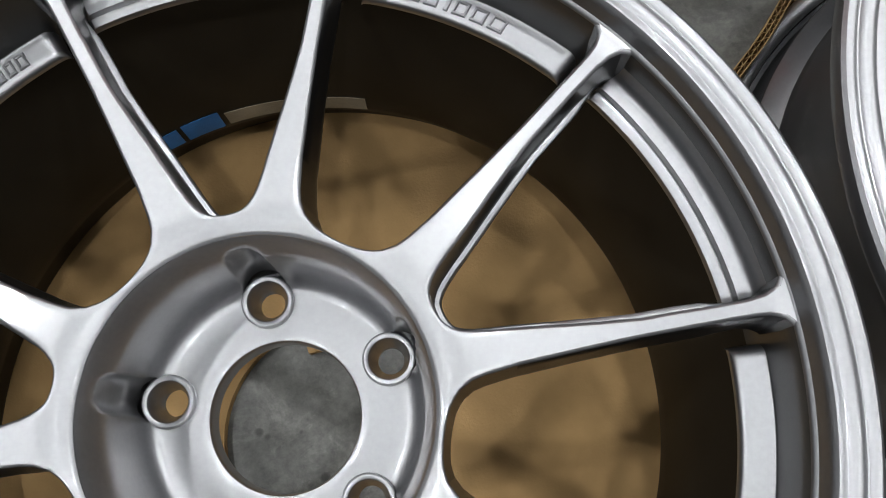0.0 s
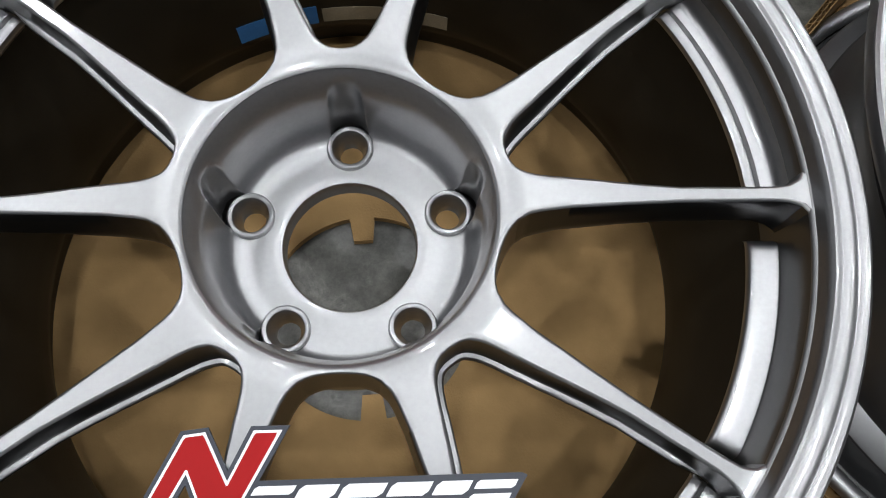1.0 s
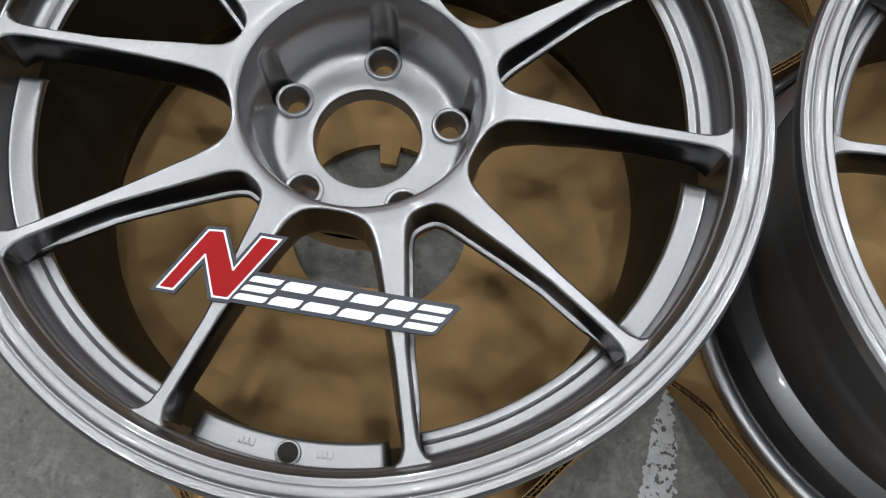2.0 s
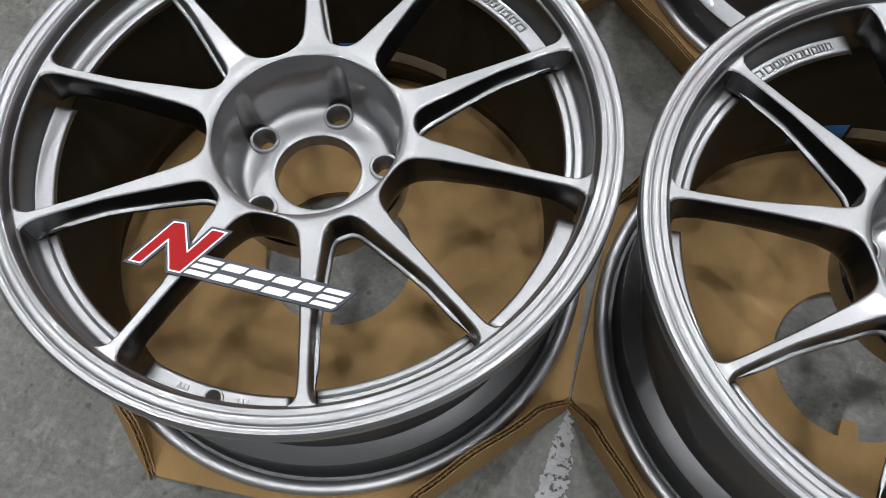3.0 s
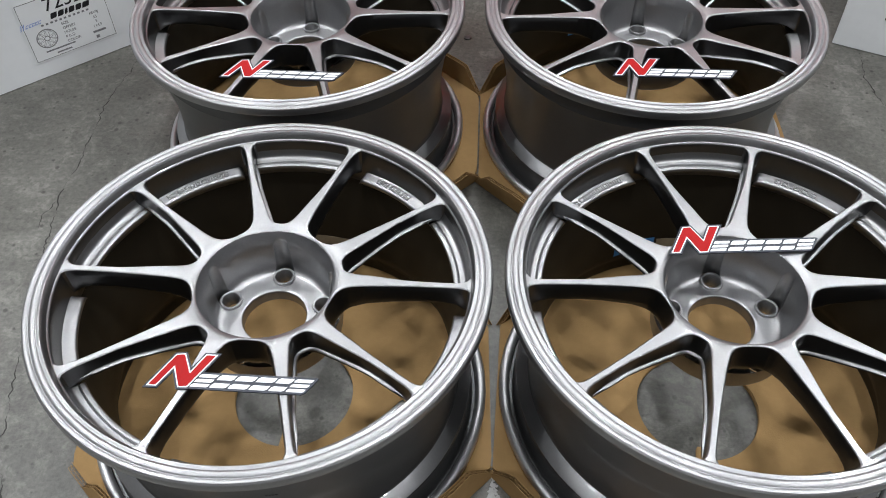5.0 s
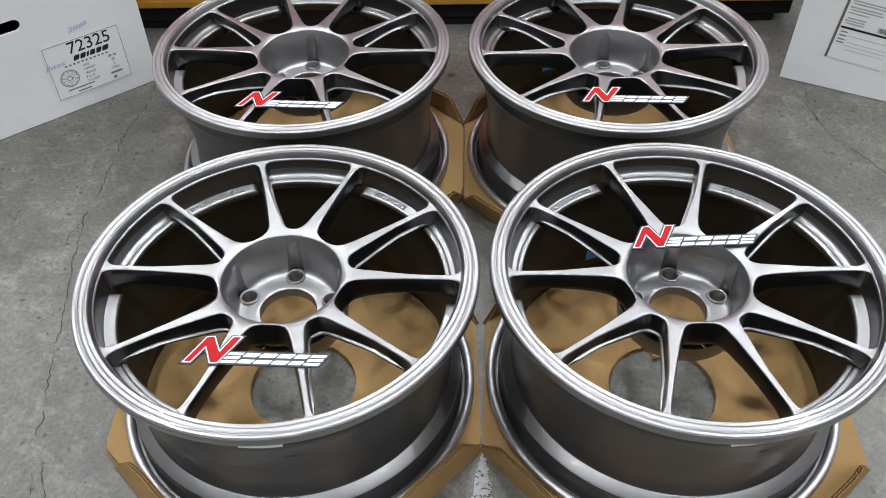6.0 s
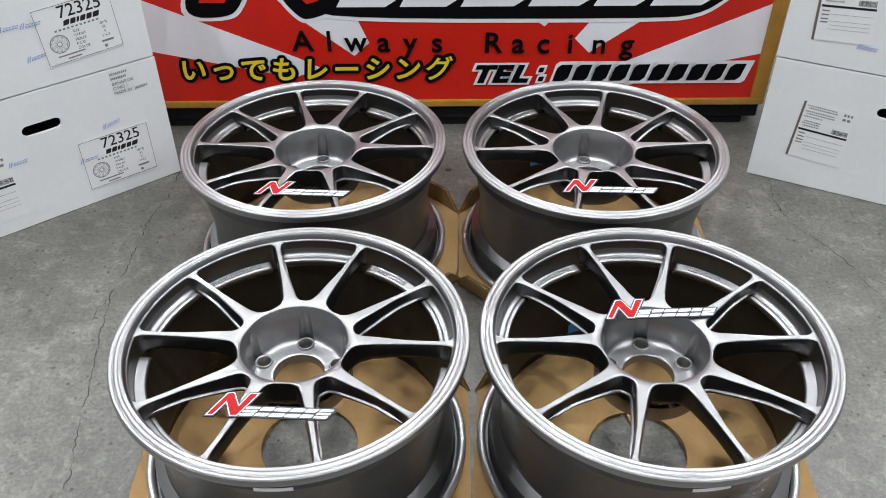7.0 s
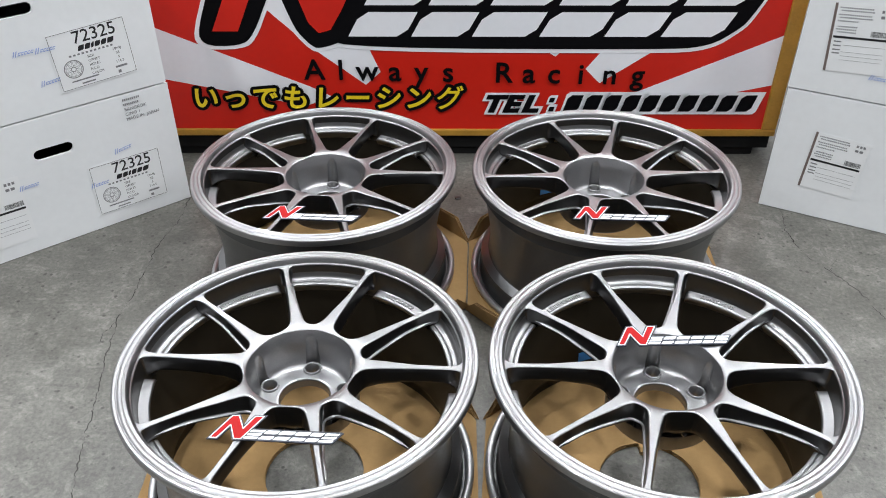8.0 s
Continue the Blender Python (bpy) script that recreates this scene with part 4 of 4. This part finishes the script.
def place(ob, base, m):
    ob.matrix_basis = base @ m
    return ob


LEFT = pose(-0.4447 - 0.7428 * 0.52, 0.7804 - 0.6695 * 0.52, 0, 0, 0, 42.03)
RIGHT = pose(0.8816, 0.8386, 0, 0, 0, -23.6)
for side, name in ((LEFT, "l"), (RIGHT, "r")):
    for level in (0, 1):
        c = carton((0.26, 0.2115, 0.028, 0.0115))
        c.matrix_basis = side @ pose((-0.002 if level else 0), 0, 0.0015 + 0.2932 * level)

for x, z, spin in ((0.3165, 0.0355, 0.0), (0.3110, 0.3300, 2.6)):
    place(product_label(x, z, 0.1515, 0.1150), LEFT, on_face(x, z, spin=spin))
place(shipping_label(0.125, 0.150), LEFT, on_face(0.055, 0.034))
for x, z, spin in ((0.376, 0.165, 9), (0.3105, 0.103, 2), (0.1745, 0.148, 2), (0.2385, 0.420, 0), (0.2790, 0.417, 0), (0.2728, 0.350, 6)):
    stamp(LEFT @ on_face(x, z, 0.0016, spin))
note = thing("print_block", "small block of dotted black print on the white carton", "print", LEFT @ on_face(0.418, 0.2330))
for i, words in enumerate(("MADE IN  JAPAN", "C/NO 1", "BANGKOK")):
    lettering("print", words, 0.0098, GREY_INK, note, pose(0, 0.0108 * i, 0))
for q in [(0, 0.034, 0.0330, 0.0385), (0, 0.038, 0.0435, 0.049)]:
    b = bmesh.new()
    for k in range(9):
        x = q[0] + (q[1] - q[0]) * k / 9
        bars_into(b, [(x, x + 0.0024, q[2] + 0.0008, q[3])])
    part("print_bars", b, GREY_INK, note, smooth=0)
place(shipping_label(0.112, 0.136), RIGHT, on_face(0.0705, 0.0720, spin=-3.2))
place(shipping_label(0.112, 0.140), RIGHT, on_face(0.0555, 0.3440, spin=4.0))
stamp(RIGHT @ on_face(0.143, 0.340, 0.0016))

# ---- banner stand ----
STAND = pose(0.2, 1.02, 0, 0, 0, 3.5)
banner = thing("banner_stand", "red and white banner board in ochre frame, black base", "banner", STAND)
X0, X1, Z0, Z1 = -0.80, 0.762, 0.060, 0.72
b = bmesh.new()
box_into(b, X0 + 0.01, X1 - 0.01, 0.0, 0.02, Z0 + 0.005, Z1 - 0.005)
part("board", b, RED_VINYL, banner, "red printed board", 0)
for nm, (x0, x1, z0, z1) in {"bottom": (X0, X1, Z0, Z0 + 0.018), "top": (X0, X1, Z1 - 0.03, Z1), "left": (X0, X0 + 0.036, Z0 + 0.018, Z1 - 0.03), "right": (X1 - 0.036, X1, Z0 + 0.018, Z1 - 0.03)}.items():
    b = bmesh.new()
    box_into(b, x0, x1, -0.006, 0.026, z0, z1, 0.003)
    part("frame_bar", b, GOLD_FRAME, banner, smooth=0)
b = bmesh.new()
box_into(b, X0 + 0.02, X1 - 0.006, 0.006, 0.15, 0.0215, Z0 - 0.001, 0.003)
part("base", b, BLACK_BASE, banner, "black plinth under the board", 0)
for x in (X0 + 0.1, -0.02, X1 - 0.1):
    b = bmesh.new()
    box_into(b, x - 0.06, x + 0.06, 0.012, 0.145, 0, 0.021, 0.003)
    part("foot", b, BLACK_BASE, banner, smooth=0)


def print_shape(name, outline, mat, level, label=""):
    b = bmesh.new()
    plate_into(b, outline, 0, 0.0006)
    o = part(name, b, mat, banner, label, 0)
    o.matrix_local = on_face(0, 0, 0.0002 + 0.0007 * level)
    return o


RAYS = [
    [(-0.764, 0.350), (-0.384, 0.190), (-0.333, 0.164), (-0.40, 0.140), (-0.764, 0.216)],
    [(-0.50, 0.41), (-0.368, 0.2855), (-0.251, 0.196), (-0.214, 0.229), (-0.24, 0.29), (-0.30, 0.43)],
    [(0.150, 0.30), (0.200, 0.268), (0.23, 0.30)],
    [(0.36, 0.35), (0.274, 0.237), (0.311, 0.201), (0.60, 0.40)],
    [(0.726, 0.320), (0.726, 0.196), (0.55, 0.158), (0.414, 0.113), (0.354, 0.150), (0.405, 0.179)],
]
for o in RAYS:
    print_shape("white_ray", o, WHITE_VINYL, 0, "white printed ray")


def big_logo():
    """The large emblem: a red zigzag and six leaning white blocks on a black ground with a white rim."""
    zig = [(-0.600, 0.330), (-0.540, 0.330), (-0.440, 0.545), (-0.385, 0.330), (-0.315, 0.345), (-0.160, 0.640), (-0.222, 0.640), (-0.330, 0.430), (-0.390, 0.640), (-0.455, 0.640)]
    zig[3:5] = [(-0.375, 0.350), (-0.353, 0.326), (-0.325, 0.334), (-0.298, 0.378)]
    for nm, d, mat, lv in (("white_rim", 0.045, WHITE_VINYL, 1), ("black_ground", 0.036, BLACK_VINYL, 2), ("red_zigzag", 0.0, RED_VINYL, 4)):
        print_shape(nm, softened(softened(softened(grown(zig, d), 0.16), 0.25), 0.25) if d else zig, mat, lv)
    for nm, g, mat, lv in (("white_rim", 0.040, WHITE_VINYL, 1.4), ("black_ground", 0.030, BLACK_VINYL, 2.4)):
        edge = [(-0.36 - g * 0.3, 0.320 - g), (0.53 + g * 0.5, 0.316 - g), (0.60 + g, 0.350 - g * 0.2), (0.665 + g, 0.44 + g), (-0.26, 0.452 + g)]
        print_shape(nm, softened(softened(softened(edge, 0.12), 0.25), 0.25), mat, lv)
    x = -0.285
    for i, w in enumerate((0.130, 0.125, 0.140, 0.135, 0.115, 0.135)):
        b = bmesh.new()
        for y0, y1 in ((0.318, 0.376), (0.392, 0.450)):
            plate_into(b, slanted(x + 0.55 * (y0 - 0.318), x + w + 0.55 * (y0 - 0.318), y0, y1, 0.55, 0.3), 0, 0.0006)
        o = part("white_block", b, WHITE_VINYL, banner, smooth=0)
        o.matrix_local = on_face(0, 0, 0.0002 + 0.0007 * 3.4)
        x += w + 0.016


big_logo()
for ch, x in zip("AlwaysRacing", (-0.372, -0.309, -0.246, -0.180, -0.117, -0.053, 0.079, 0.140, 0.200, 0.264, 0.333, 0.400)):
    lettering("letter", ch, 0.072, BLACK_VINYL, banner, on_face(x, 0.2115 - 0.0155 * (x + 0.372), 0.004), align="CENTER", thick=0.0006, grow=0.0012)
for ch, x in zip("いっでもレーシング", (-0.645, -0.573, -0.500, -0.425, -0.350, -0.275, -0.200, -0.127, -0.052)):
    lettering("letter", ch, 0.066, BLACK_VINYL, banner, on_face(x, 0.139, 0.0036), align="CENTER", thick=0.0004, grow=0.0012, shear=0.12, halo=0.0085)
    lettering("letter", ch, 0.066, YELLOW_VINYL, banner, on_face(x, 0.139, 0.0044), align="CENTER", thick=0.0006, grow=0.0009 if ch == "グ" else 0.0015, shear=0.12)
WIDE = Matrix.Diagonal((1.28, 1, 1, 1))
for ch, x in zip("TEL", (0.030, 0.079, 0.126)):
    lettering("letter", ch, 0.060, WHITE_VINYL, banner, on_face(x, 0.1275, 0.0036) @ WIDE, thick=0.0006, grow=0.0085, shear=0.3)
    lettering("letter", ch, 0.060, BLACK_VINYL, banner, on_face(x, 0.1275, 0.0046) @ WIDE, thick=0.0006, grow=0.0032, shear=0.3)
for z in (0.1285, 0.1525):
    print_shape("colon_dot", slanted(0.186, 0.208, z - 0.006, z + 0.018, 0.28, 0.2), WHITE_VINYL, 5)
    print_shape("colon_dot", slanted(0.192, 0.204, z, z + 0.012, 0.28, 0.1), BLACK_VINYL, 6.5)
for i in range(10):
    x = 0.228 + 0.0468 * i
    print_shape("number_bar", slanted(x - 0.008, x + 0.050, 0.1205, 0.1795, 0.28, 0.12), WHITE_VINYL, 5)
    print_shape("number_bar", slanted(x, x + 0.036, 0.1285, 0.1715, 0.28, 0.2), BLACK_VINYL, 6.5)
